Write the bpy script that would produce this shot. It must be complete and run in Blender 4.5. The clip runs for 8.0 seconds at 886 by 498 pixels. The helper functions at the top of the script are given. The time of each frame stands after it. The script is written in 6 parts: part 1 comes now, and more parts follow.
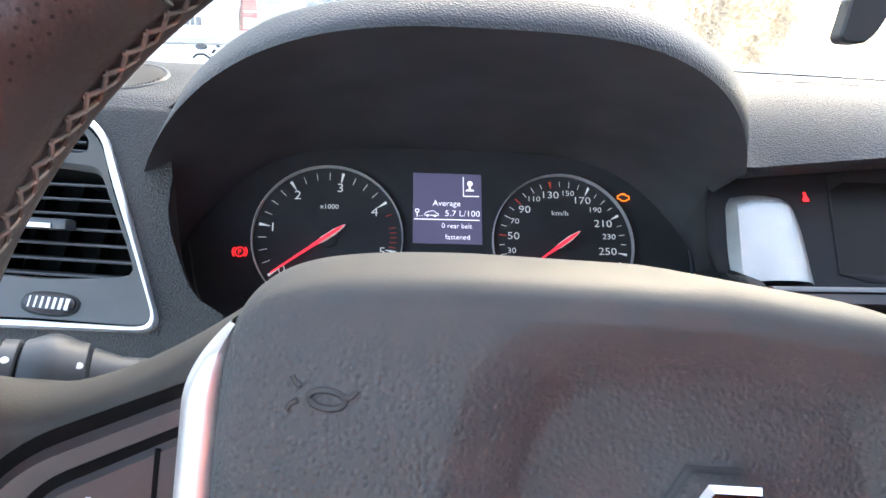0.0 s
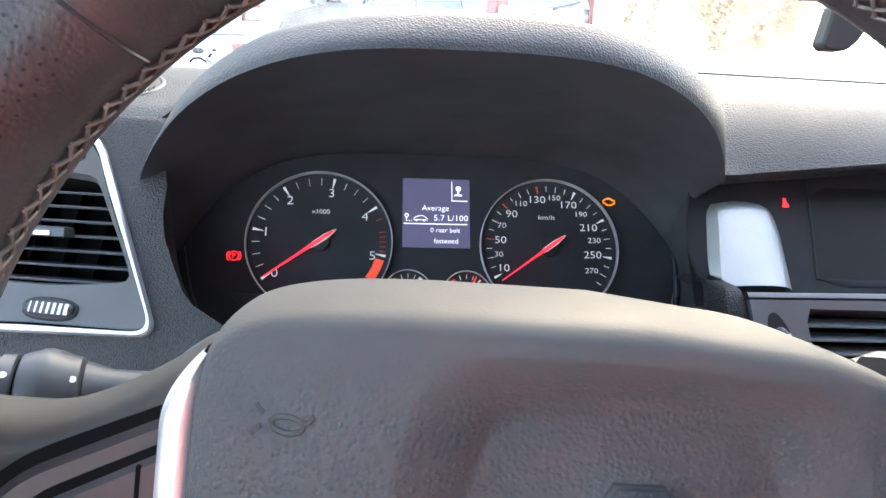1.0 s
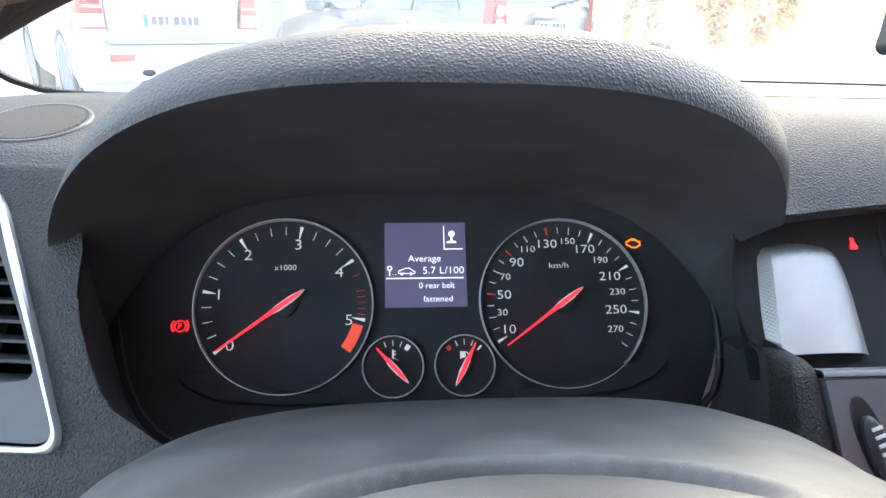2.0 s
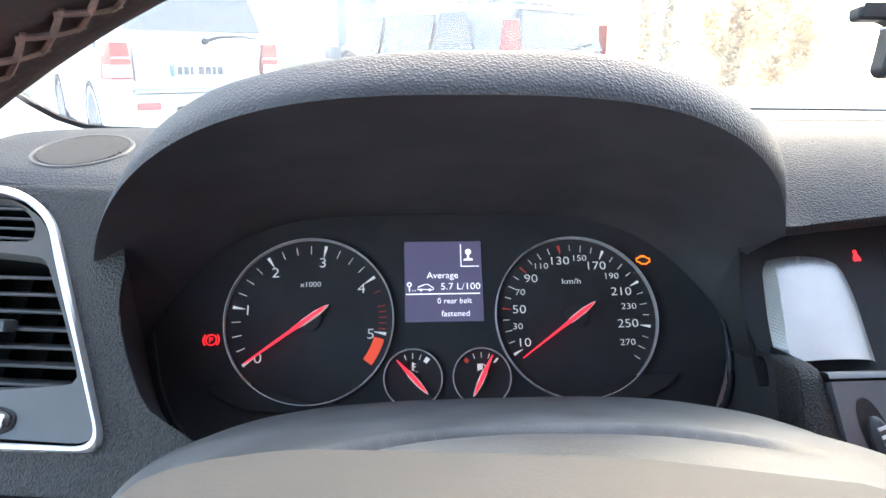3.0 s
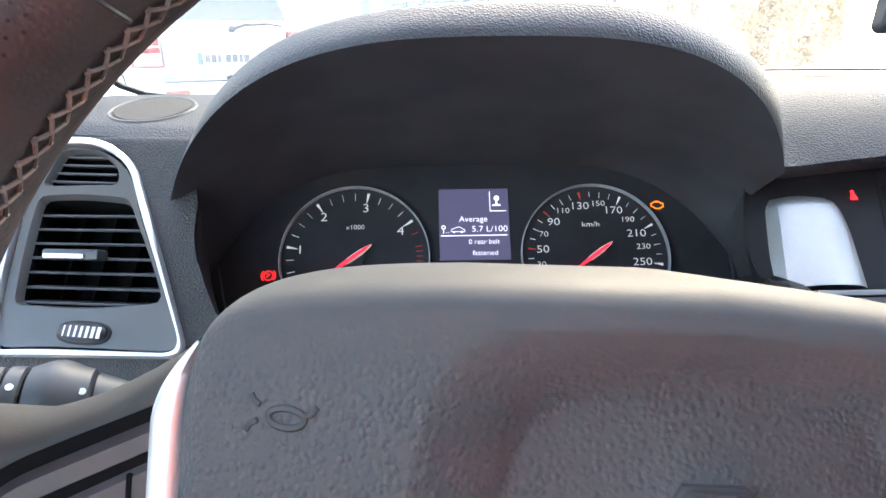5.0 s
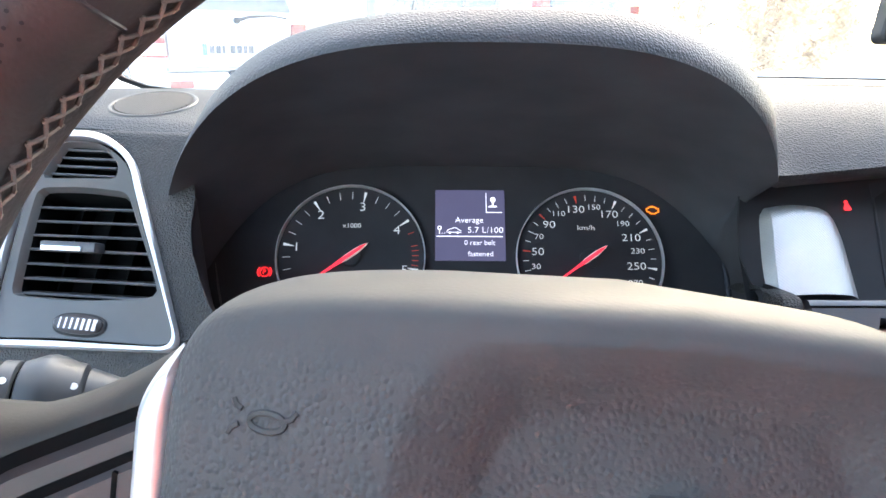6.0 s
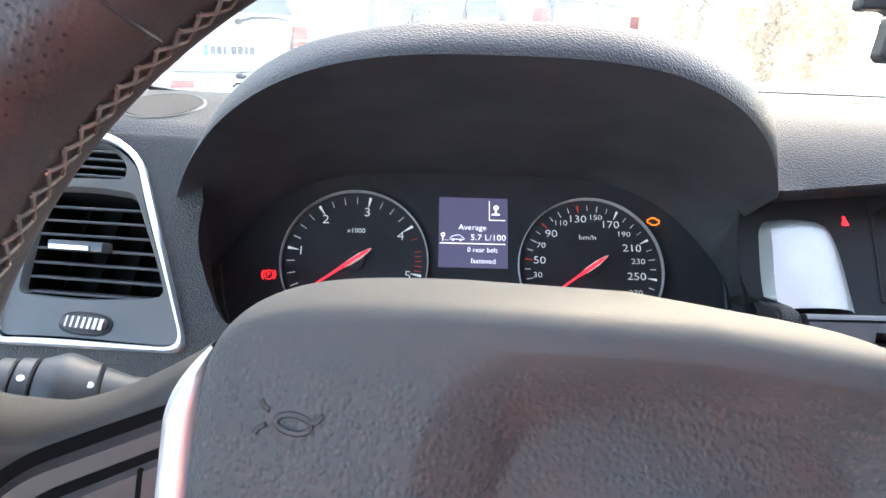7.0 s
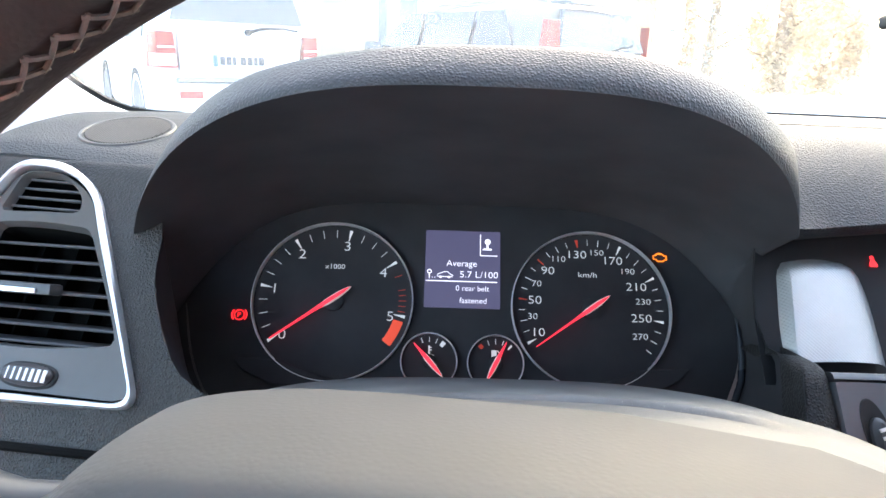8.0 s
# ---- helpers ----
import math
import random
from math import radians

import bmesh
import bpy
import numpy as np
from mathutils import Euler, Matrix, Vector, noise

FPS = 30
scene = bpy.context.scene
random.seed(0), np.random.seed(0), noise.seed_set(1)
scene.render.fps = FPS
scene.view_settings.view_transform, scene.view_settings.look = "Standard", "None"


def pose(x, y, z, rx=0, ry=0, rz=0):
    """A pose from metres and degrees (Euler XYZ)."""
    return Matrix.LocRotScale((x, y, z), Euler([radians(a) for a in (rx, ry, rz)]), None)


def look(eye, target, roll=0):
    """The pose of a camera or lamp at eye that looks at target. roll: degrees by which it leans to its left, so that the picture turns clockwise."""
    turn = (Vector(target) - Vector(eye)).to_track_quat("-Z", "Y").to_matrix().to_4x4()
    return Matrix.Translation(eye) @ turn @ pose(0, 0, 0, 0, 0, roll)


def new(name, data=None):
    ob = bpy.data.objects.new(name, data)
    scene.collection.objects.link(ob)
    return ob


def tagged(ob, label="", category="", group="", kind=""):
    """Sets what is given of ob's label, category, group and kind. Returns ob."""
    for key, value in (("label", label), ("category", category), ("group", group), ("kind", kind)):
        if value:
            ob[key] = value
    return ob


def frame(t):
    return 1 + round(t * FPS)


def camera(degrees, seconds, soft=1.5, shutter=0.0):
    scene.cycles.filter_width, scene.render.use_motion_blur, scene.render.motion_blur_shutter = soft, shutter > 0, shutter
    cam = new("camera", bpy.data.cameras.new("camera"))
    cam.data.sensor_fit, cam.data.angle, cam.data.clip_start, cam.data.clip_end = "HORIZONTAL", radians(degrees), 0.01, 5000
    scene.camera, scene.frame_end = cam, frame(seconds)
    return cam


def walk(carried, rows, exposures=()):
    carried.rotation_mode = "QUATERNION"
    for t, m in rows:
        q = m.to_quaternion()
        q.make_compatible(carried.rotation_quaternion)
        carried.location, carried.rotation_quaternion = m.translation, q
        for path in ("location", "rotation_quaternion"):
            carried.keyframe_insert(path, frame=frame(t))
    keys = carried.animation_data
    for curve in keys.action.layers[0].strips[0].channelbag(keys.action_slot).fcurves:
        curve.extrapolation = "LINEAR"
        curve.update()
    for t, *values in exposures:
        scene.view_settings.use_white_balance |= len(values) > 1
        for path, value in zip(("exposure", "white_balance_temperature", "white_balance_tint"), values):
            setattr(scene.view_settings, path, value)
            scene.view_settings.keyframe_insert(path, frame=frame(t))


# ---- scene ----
# ---------------------------------------------------------------- camera and its walk
# metres; x right, y ahead, z up; the origin lies on the instrument panel between the two dials
cam = camera(69.76, 8.0, soft=1.5)
ROWS = [  # seconds, place, Euler angles
    (0, -0.0485, -0.4162, 0.1427, 70.33, -3.05, -5.15),
    (0.3, -0.0500, -0.4273, 0.1395, 69.02, -3.62, -3.77),
    (0.5, -0.0509, -0.4361, 0.1468, 69.10, -3.28, -4.02),
    (0.7, -0.0439, -0.4312, 0.1595, 69.45, -3.36, -4.02),
    (1, -0.0390, -0.4248, 0.1567, 69.38, -2.97, -4.79),
    (1.2, -0.0418, -0.4196, 0.1571, 69.37, -2.89, -4.55),
    (1.5, -0.0310, -0.3970, 0.1697, 70.28, -3.29, -5.32),
    (1.7, -0.0275, -0.3731, 0.1696, 70.10, -1.94, -6.45),
    (1.9, -0.0267, -0.3517, 0.1616, 70.14, -1.75, -5.48),
    (2, -0.0233, -0.3398, 0.1611, 69.52, -1.30, -4.94),
    (2.2, -0.0258, -0.3232, 0.1505, 69.59, -1.27, -4.59),
    (3.3, -0.0231, -0.3853, 0.1534, 74.04, -0.26, -3.27),
    (3.5, -0.0201, -0.3982, 0.1461, 73.58, -0.41, -3.15),
    (4, -0.0212, -0.4108, 0.1432, 73.24, 0.09, -3.52),
    (4.5, -0.0234, -0.4185, 0.1383, 72.54, 0.49, -3.28),
    (5, -0.0326, -0.4115, 0.1382, 72.13, 0.52, -1.61),
    (5.2, -0.0346, -0.4109, 0.1360, 71.77, 0.05, -0.94),
    (6.3, -0.0279, -0.4163, 0.1431, 71.79, -1.57, -1.48),
    (6.5, -0.0323, -0.4181, 0.1418, 71.97, -2.32, -1.35),
    (7, -0.0342, -0.4174, 0.1443, 72.21, -1.96, -1.13),
    (7.3, -0.0264, -0.4094, 0.1490, 72.13, -2.95, -1.25),
    (7.5, -0.0225, -0.3863, 0.1488, 72.49, -2.47, -1.23),
    (8, -0.0188, -0.3773, 0.1514, 73.01, -1.95, -0.22),
]
EXPOSURE = 3.70
GAIN = ((0.0, 0.05), (0.5, 0.35), (1.0, 0.15), (1.5, 0.0), (2.2, 0.0), (3.5, 0.0), (4.5, 0.05), (5.0, 0.10), (6.5, 0.22), (7.0, 0.15), (8.0, 0.0))     # the lens's own brightening
walk(cam, [(t, pose(x, y, z, rx, ry, rz)) for t, x, y, z, rx, ry, rz in ROWS], exposures=[(t, EXPOSURE + g, 6500, 5) for t, g in GAIN])

# ---------------------------------------------------------------- daylight: a low winter sun behind the house ahead, whose shade covers the car
world = bpy.data.worlds.new("winter_sky")
world.use_nodes = True
scene.world = world
SUN_ELEVATION, SUN_AZIMUTH = 22.0, 12.0     # degrees; azimuth clockwise from straight ahead
sky = world.node_tree.nodes.new("ShaderNodeTexSky")
sky.sky_type, sky.sun_disc = "NISHITA", False
sky.air_density, sky.dust_density, sky.ozone_density = 0.9, 4.0, 0.4      # winter haze
sky.sun_elevation, sky.sun_rotation = radians(SUN_ELEVATION), radians(SUN_AZIMUTH)
world.node_tree.links.new(sky.outputs["Color"], world.node_tree.nodes["Background"].inputs["Color"])
world.node_tree.nodes["Background"].inputs["Strength"].default_value = 0.15
sun = new("sun", bpy.data.lights.new("sun", "SUN"))
sun.data.energy, sun.data.angle, sun.data.color = 3.0, radians(3), (1.0, 0.985, 0.96)
az, el = radians(SUN_AZIMUTH), radians(SUN_ELEVATION)
sun.matrix_world = look((30 * math.sin(az) * math.cos(el), 30 * math.cos(az) * math.cos(el), 30 * math.sin(el)), (0, 0, 0))

# ---------------------------------------------------------------- materials


def mat(name, color, rough=0.5, metal=0.0, grain=0.0, grain_size=0.002, mottle=0.15, mottle_size=0.05, emit=None, strength=1.0,
        fine=0.0, fine_size=0.0005, dust_veil=0.0, coat=0.0, spec=0.5, kind="cells"):
    """A procedural surface: two scales of colour variation, a relief of cells or noise, a roughness that varies, and dust specks."""
    m = bpy.data.materials.new(name)
    m.use_nodes = True
    nt = m.node_tree
    n, l = nt.nodes, nt.links
    b = n["Principled BSDF"]
    b.inputs["Roughness"].default_value = rough
    b.inputs["Metallic"].default_value = metal
    b.inputs["Coat Weight"].default_value = coat
    b.inputs["Specular IOR Level"].default_value = spec
    co = n.new("ShaderNodeTexCoord").outputs["Object"]
    big = n.new("ShaderNodeTexNoise")
    big.inputs["Scale"].default_value, big.inputs["Detail"].default_value = 1.0 / mottle_size, 6
    l.new(co, big.inputs["Vector"])
    ramp = n.new("ShaderNodeValToRGB")
    lo, hi = 1 - mottle, 1 + mottle
    ramp.color_ramp.elements[0].position, ramp.color_ramp.elements[1].position = 0.3, 0.7
    ramp.color_ramp.elements[0].color = (*[c * lo for c in color], 1)
    ramp.color_ramp.elements[1].color = (*[min(1, c * hi) for c in color], 1)
    l.new(big.outputs["Fac"], ramp.inputs["Fac"])
    out = ramp.outputs["Color"]
    if dust_veil:
        speck = n.new("ShaderNodeTexNoise")
        speck.inputs["Scale"].default_value, speck.inputs["Detail"].default_value = 1800, 2
        l.new(co, speck.inputs["Vector"])
        pick = n.new("ShaderNodeMapRange")
        pick.inputs["From Min"].default_value, pick.inputs["From Max"].default_value = 0.66, 0.74
        pick.inputs["To Max"].default_value = dust_veil
        l.new(speck.outputs["Fac"], pick.inputs["Value"])
        mix = n.new("ShaderNodeMix")
        mix.data_type = "RGBA"
        l.new(pick.outputs["Result"], mix.inputs["Factor"])
        l.new(out, mix.inputs["A"])
        mix.inputs["B"].default_value = (0.35, 0.33, 0.30, 1)
        out = mix.outputs["Result"]
    l.new(out, b.inputs["Base Color"])
    rr = n.new("ShaderNodeMapRange")
    rr.inputs["To Min"].default_value, rr.inputs["To Max"].default_value = max(0, rough - 0.08), min(1, rough + 0.08)
    l.new(big.outputs["Fac"], rr.inputs["Value"])
    l.new(rr.outputs["Result"], b.inputs["Roughness"])
    if grain:
        if kind == "cells":
            warp = n.new("ShaderNodeTexNoise")
            warp.inputs["Scale"].default_value = 0.35 / grain_size
            l.new(co, warp.inputs["Vector"])
            add = n.new("ShaderNodeVectorMath")
            add.operation = "MULTIPLY_ADD"
            add.inputs[1].default_value = (grain_size * 0.6,) * 3
            l.new(warp.outputs["Color"], add.inputs[0])
            l.new(co, add.inputs[2])
            tex = n.new("ShaderNodeTexVoronoi")
            tex.feature = "SMOOTH_F1"
            tex.inputs["Smoothness"].default_value = 0.2
            tex.inputs["Scale"].default_value = 1.0 / grain_size
            l.new(add.outputs["Vector"], tex.inputs["Vector"])
            cut = n.new("ShaderNodeMapRange")
            cut.inputs["From Min"].default_value, cut.inputs["From Max"].default_value = 0.65, 0.05
            l.new(tex.outputs["Distance"], cut.inputs["Value"])
            height = cut.outputs["Result"]
        else:
            tex = n.new("ShaderNodeTexNoise")
            tex.inputs["Scale"].default_value, tex.inputs["Detail"].default_value = 1.0 / grain_size, 4
            l.new(co, tex.inputs["Vector"])
            height = tex.outputs["Fac"]
        bump = n.new("ShaderNodeBump")
        bump.inputs["Strength"].default_value, bump.inputs["Distance"].default_value = 1.0, grain
        l.new(height, bump.inputs["Height"])
        last = bump
        if fine:
            t2 = n.new("ShaderNodeTexNoise")
            t2.inputs["Scale"].default_value = 1.0 / fine_size
            l.new(co, t2.inputs["Vector"])
            b2 = n.new("ShaderNodeBump")
            b2.inputs["Strength"].default_value, b2.inputs["Distance"].default_value = 1.0, fine
            l.new(t2.outputs["Fac"], b2.inputs["Height"])
            l.new(bump.outputs["Normal"], b2.inputs["Normal"])
            last = b2
        l.new(last.outputs["Normal"], b.inputs["Normal"])
    if emit:
        b.inputs["Emission Color"].default_value = (*emit, 1)
        b.inputs["Emission Strength"].default_value = strength
    return m


def fade_grain(m, start, end, low):
    """Lets a relief die out along the local y axis, as on a pad whose top is smoother than its front."""
    n, l = m.node_tree.nodes, m.node_tree.links
    sep, run = n.new("ShaderNodeSeparateXYZ"), n.new("ShaderNodeMapRange")
    l.new(n.new("ShaderNodeTexCoord").outputs["Object"], sep.inputs["Vector"])
    l.new(sep.outputs["Y"], run.inputs["Value"])
    run.inputs["From Min"].default_value, run.inputs["From Max"].default_value = start, end
    run.inputs["To Min"].default_value, run.inputs["To Max"].default_value = 1.0, low
    for b in [b for b in n if b.bl_idname == "ShaderNodeBump"]:
        l.new(run.outputs["Result"], b.inputs["Strength"])


LIT = 0.145     # brightness of the instrument lighting
DASH = mat("dash_grained_plastic", (0.036, 0.038, 0.041), 0.56, spec=0.42, grain=0.00048, grain_size=0.0013, mottle=0.15, fine=0.00003, fine_size=0.0004)
FASCIA = mat("lower_fascia_plastic", (0.036, 0.0345, 0.033), 0.56, spec=0.38, grain=0.00055, grain_size=0.0012, mottle=0.15, fine=0.00003, fine_size=0.0004)
VISOR = mat("visor_grained_plastic", (0.046, 0.048, 0.052), 0.52, grain=0.00029, grain_size=0.0012, mottle=0.15, fine=0.00003, fine_size=0.0004)
LINING = mat("matt_black_lining", (0.086, 0.084, 0.09), 0.85, grain=0.00005, grain_size=0.0006, kind="noise", mottle=0.2, spec=0.25)
FACE = mat("instrument_face_black", (0.05, 0.048, 0.052), 0.85, mottle=0.2, spec=0.2)
# black lifted towards blue, a sky reflection put into the colour
GLOSS = mat("glossy_black_rim_skylit", (0.04, 0.044, 0.055), 0.28, mottle=0.2)
GUN = mat("satin_grey_plastic", (0.079, 0.076, 0.072), 0.38, mottle=0.15, grain=0.00002, grain_size=0.0006, kind="noise")
# the same grey plastic, lightened to stand in for sky reflected in it
GUN_SKYLIT = mat("satin_grey_skylit", (0.125, 0.130, 0.136), 0.34, mottle=0.15, grain=0.00002, grain_size=0.0006, kind="noise")
STACKM = mat("matt_black_fascia", (0.03, 0.03, 0.032), 0.65, spec=0.18, mottle=0.2, grain=0.00003, grain_size=0.0008, kind="noise")
SLAT = mat("slat_black_plastic", (0.062, 0.062, 0.065), 0.42, mottle=0.25, grain=0.00002, grain_size=0.0007, kind="noise")
# near-black stands in for the shade inside ducts and gaps
HOLE = mat("recess_shade_black", (0.005, 0.005, 0.005), 0.9, mottle=0.2, spec=0.1)
SILVER = mat("satin_silver_trim", (0.88, 0.885, 0.89), 0.42, metal=0.85, mottle=0.05)
# chrome darkened to stand in for a dark cabin mirrored in it
EMBLEM = mat("chrome_dark_reflection", (0.05, 0.05, 0.052), 0.06, metal=1.0, mottle=0.05)
CHROME = mat("bright_chrome", (0.8, 0.8, 0.8), 0.12, metal=1.0, mottle=0.05)
RINGM = mat("polished_dial_ring", (0.90, 0.89, 0.88), 0.33, metal=0.45, mottle=0.04)
LEATHER = mat("dark_brown_leather", (0.054, 0.044, 0.042), 0.42, grain=0.00007, grain_size=0.0014, mottle=0.3, mottle_size=0.03, fine=0.00003, fine_size=0.0005)
THREAD = mat("beige_thread", (0.185, 0.158, 0.138), 0.8, mottle=0.3, mottle_size=0.003, grain=0.0001, grain_size=0.0006, kind="noise")
PAD = mat("pad_grained_plastic", (0.084, 0.084, 0.085), 0.62, spec=0.22, grain=0.00027, grain_size=0.0013, mottle=0.08, mottle_size=0.02, fine=0.00004, fine_size=0.0006)
fade_grain(PAD, 0.030, 0.044, 0.07)
SPOKE = mat("spoke_soft_plastic", (0.054, 0.05, 0.046), 0.62, spec=0.3, grain=0.00006, grain_size=0.0008, kind="noise", mottle=0.2, mottle_size=0.02)
SWITCH = mat("switch_black_plastic", (0.04, 0.033, 0.033), 0.38, mottle=0.2, mottle_size=0.02)
SHROUD = mat("dusty_column_plastic", (0.115, 0.114, 0.112), 0.55, grain=0.0001, grain_size=0.001, kind="noise", mottle=0.3, mottle_size=0.03, dust_veil=0.5)
STALKM = mat("stalk_grey_plastic", (0.055, 0.057, 0.061), 0.45, mottle=0.15, mottle_size=0.02)
WHITE = mat("white_print", (0.78, 0.78, 0.78), 0.6, mottle=0.04)
MARK = mat("dial_print_lit", (0.55, 0.56, 0.58), 0.6, mottle=0.1, mottle_size=0.01, emit=(0.75, 0.78, 0.85), strength=0.32 * LIT)
REDMARK = mat("dial_print_red", (0.45, 0.05, 0.03), 0.6, mottle=0.1, emit=(0.7, 0.06, 0.03), strength=0.18 * LIT)
REDZONE = mat("red_zone_print", (0.50, 0.04, 0.02), 0.5, mottle=0.1, emit=(0.85, 0.10, 0.05), strength=0.4 * LIT)
NEEDLE = mat("needle_lit_red", (0.7, 0.04, 0.06), 0.4, mottle=0.05, emit=(1.0, 0.035, 0.07), strength=0.75 * LIT)
# pale spindle; its weak glow stands in for glare falling on it
PALE = mat("needle_glare_edge", (0.75, 0.72, 0.7), 0.3, mottle=0.05, emit=(0.9, 0.8, 0.78), strength=0.15 * LIT)
SCREEN = mat("lit_violet_screen", (0.05, 0.05, 0.07), 0.35, mottle=0.1, emit=(0.085, 0.080, 0.165), strength=0.6 * LIT)
GLYPH = mat("screen_glyph_lit", (0.6, 0.6, 0.7), 0.5, mottle=0.05, emit=(0.72, 0.72, 0.88), strength=1.0 * LIT)
RED_LAMP = mat("warning_red_lit", (0.5, 0.02, 0.02), 0.4, mottle=0.05, emit=(1.0, 0.02, 0.03), strength=1.0 * LIT)
AMBER_LAMP = mat("warning_amber_lit", (0.5, 0.15, 0.02), 0.4, mottle=0.05, emit=(1.0, 0.22, 0.02), strength=1.0 * LIT)
BLACK = mat("black_print", (0.012, 0.012, 0.012), 0.6, mottle=0.1)
RUBBER = mat("black_rubber", (0.014, 0.014, 0.014), 0.7, mottle=0.2)
PILLAR = mat("pale_woven_trim", (0.72, 0.72, 0.71), 0.85, grain=0.00015, grain_size=0.0012, kind="noise", mottle=0.06)
HEADLINER = mat("grey_headliner", (0.52, 0.51, 0.5), 0.9, grain=0.0002, grain_size=0.002, kind="noise", mottle=0.06)
# for the unseen partition that throws red light on the hub pad
CABIN = mat("maroon_bounce_cloth", (0.6, 0.19, 0.16), 0.9, grain=0.0004, grain_size=0.003, kind="noise", mottle=0.2)
DOORM = mat("grey_door_trim", (0.26, 0.25, 0.245), 0.7, mottle=0.15, grain=0.0002, grain_size=0.002)
BODY = mat("silver_grey_car_paint", (0.36, 0.38, 0.40), 0.22, metal=0.5, mottle=0.04, coat=0.6)
CAR_WHITE = mat("white_car_paint", (0.60, 0.60, 0.585), 0.3, mottle=0.05, mottle_size=0.6, coat=0.4)
CAR_DARK = mat("dark_grey_hatchback_paint", (0.17, 0.175, 0.18), 0.18, metal=0.0, mottle=0.2, mottle_size=0.5, coat=0.5)
CAR_GLASS = mat("tinted_car_glass", (0.12, 0.128, 0.13), 0.30, spec=0.3, mottle=0.1)
CAR_GLOSS_GLASS = mat("glossy_dark_car_glass", (0.05, 0.053, 0.055), 0.05, mottle=0.1, coat=1.0)
TAIL_RED = mat("red_lamp_plastic", (0.24, 0.035, 0.03), 0.2, mottle=0.15, mottle_size=0.1)
TAIL_CLEAR = mat("clear_lamp_plastic", (0.65, 0.5, 0.45), 0.15, mottle=0.1)
PLATE = mat("plate_white", (0.52, 0.53, 0.55), 0.4, mottle=0.04)
PLATE_BLUE = mat("plate_blue", (0.05, 0.12, 0.45), 0.4, mottle=0.04)
# rubber lightened, haze over the parked cars put into its colour
TYRE = mat("hazed_tyre_rubber", (0.12, 0.12, 0.12), 0.8, mottle=0.3, mottle_size=0.05)
RIM = mat("alloy_wheel", (0.5, 0.5, 0.5), 0.35, metal=0.8, mottle=0.1)
SNOW = mat("packed_snow", (0.80, 0.82, 0.85), 0.7, grain=0.02, grain_size=0.12, kind="noise", mottle=0.06, mottle_size=1.5, fine=0.004, fine_size=0.02)
WALLM = mat("beige_render", (0.33, 0.275, 0.19), 0.9, grain=0.003, grain_size=0.02, kind="noise", mottle=0.12, mottle_size=1.2)
CONCRETE = mat("pale_painted_post", (0.62, 0.60, 0.56), 0.8, mottle=0.1, mottle_size=0.5)
PANE = mat("dull_window_pane", (0.18, 0.20, 0.21), 0.12, mottle=0.3, mottle_size=0.8)
FRAMEW = mat("white_window_frame", (0.75, 0.75, 0.74), 0.5, mottle=0.06)
BARK = mat("sunlit_bark", (0.34, 0.25, 0.16), 0.9, grain=0.01, grain_size=0.03, kind="noise", mottle=0.4, mottle_size=0.15)


def foliage(name, color, mottle, size):
    """Thin leaves that let part of the light through."""
    m = mat(name, color, 0.8, mottle=mottle, mottle_size=size)
    n, l = m.node_tree.nodes, m.node_tree.links
    b, out = n["Principled BSDF"], n["Material Output"]
    tr, mix = n.new("ShaderNodeBsdfTranslucent"), n.new("ShaderNodeMixShader")
    l.new(b.inputs["Base Color"].links[0].from_socket, tr.inputs["Color"])
    mix.inputs["Fac"].default_value = 0.5
    l.new(b.outputs["BSDF"], mix.inputs[1])
    l.new(tr.outputs["BSDF"], mix.inputs[2])
    l.new(mix.outputs["Shader"], out.inputs["Surface"])
    return m


LEAF = foliage("dry_orange_foliage", (0.56, 0.45, 0.29), 0.3, 0.25)
SHRUB = foliage("dull_green_foliage", (0.34, 0.33, 0.27), 0.3, 0.2)
HOLDER = mat("holder_grey_plastic", (0.032, 0.034, 0.036), 0.5, mottle=0.15, mottle_size=0.02)


def perforated(name, color, rough, pitch, metal=0.0, depth=0.0004):
    """A plastic or metal skin with fine parallel ribs in two directions."""
    m = mat(name, color, rough, metal=metal, mottle=0.08, mottle_size=0.03)
    nt = m.node_tree
    n, l = nt.nodes, nt.links
    co = n.new("ShaderNodeTexCoord").outputs["Object"]
    bump = n.new("ShaderNodeBump")
    bump.inputs["Distance"].default_value = depth
    add = n.new("ShaderNodeMath")
    add.operation = "ADD"
    for i, turn in enumerate((38, -38)):
        rot = n.new("ShaderNodeMapping")
        rot.inputs["Rotation"].default_value = (0, 0, radians(turn))
        l.new(co, rot.inputs["Vector"])
        w = n.new("ShaderNodeTexWave")
        w.inputs["Scale"].default_value = 0.314 / pitch
        w.inputs["Distortion"].default_value = 0.0
        l.new(rot.outputs["Vector"], w.inputs["Vector"])
        l.new(w.outputs["Fac"], add.inputs[i])
    l.new(add.outputs["Value"], bump.inputs["Height"])
    l.new(bump.outputs["Normal"], n["Principled BSDF"].inputs["Normal"])
    return m


MESH_SILVER = perforated("silver_diamond_mesh_trim", (0.6, 0.59, 0.565), 0.38, 0.0014, metal=0.75, depth=0.00009)
DEFROST = perforated("perforated_dash_strip", (0.08, 0.08, 0.083), 0.5, 0.004, depth=0.0008)


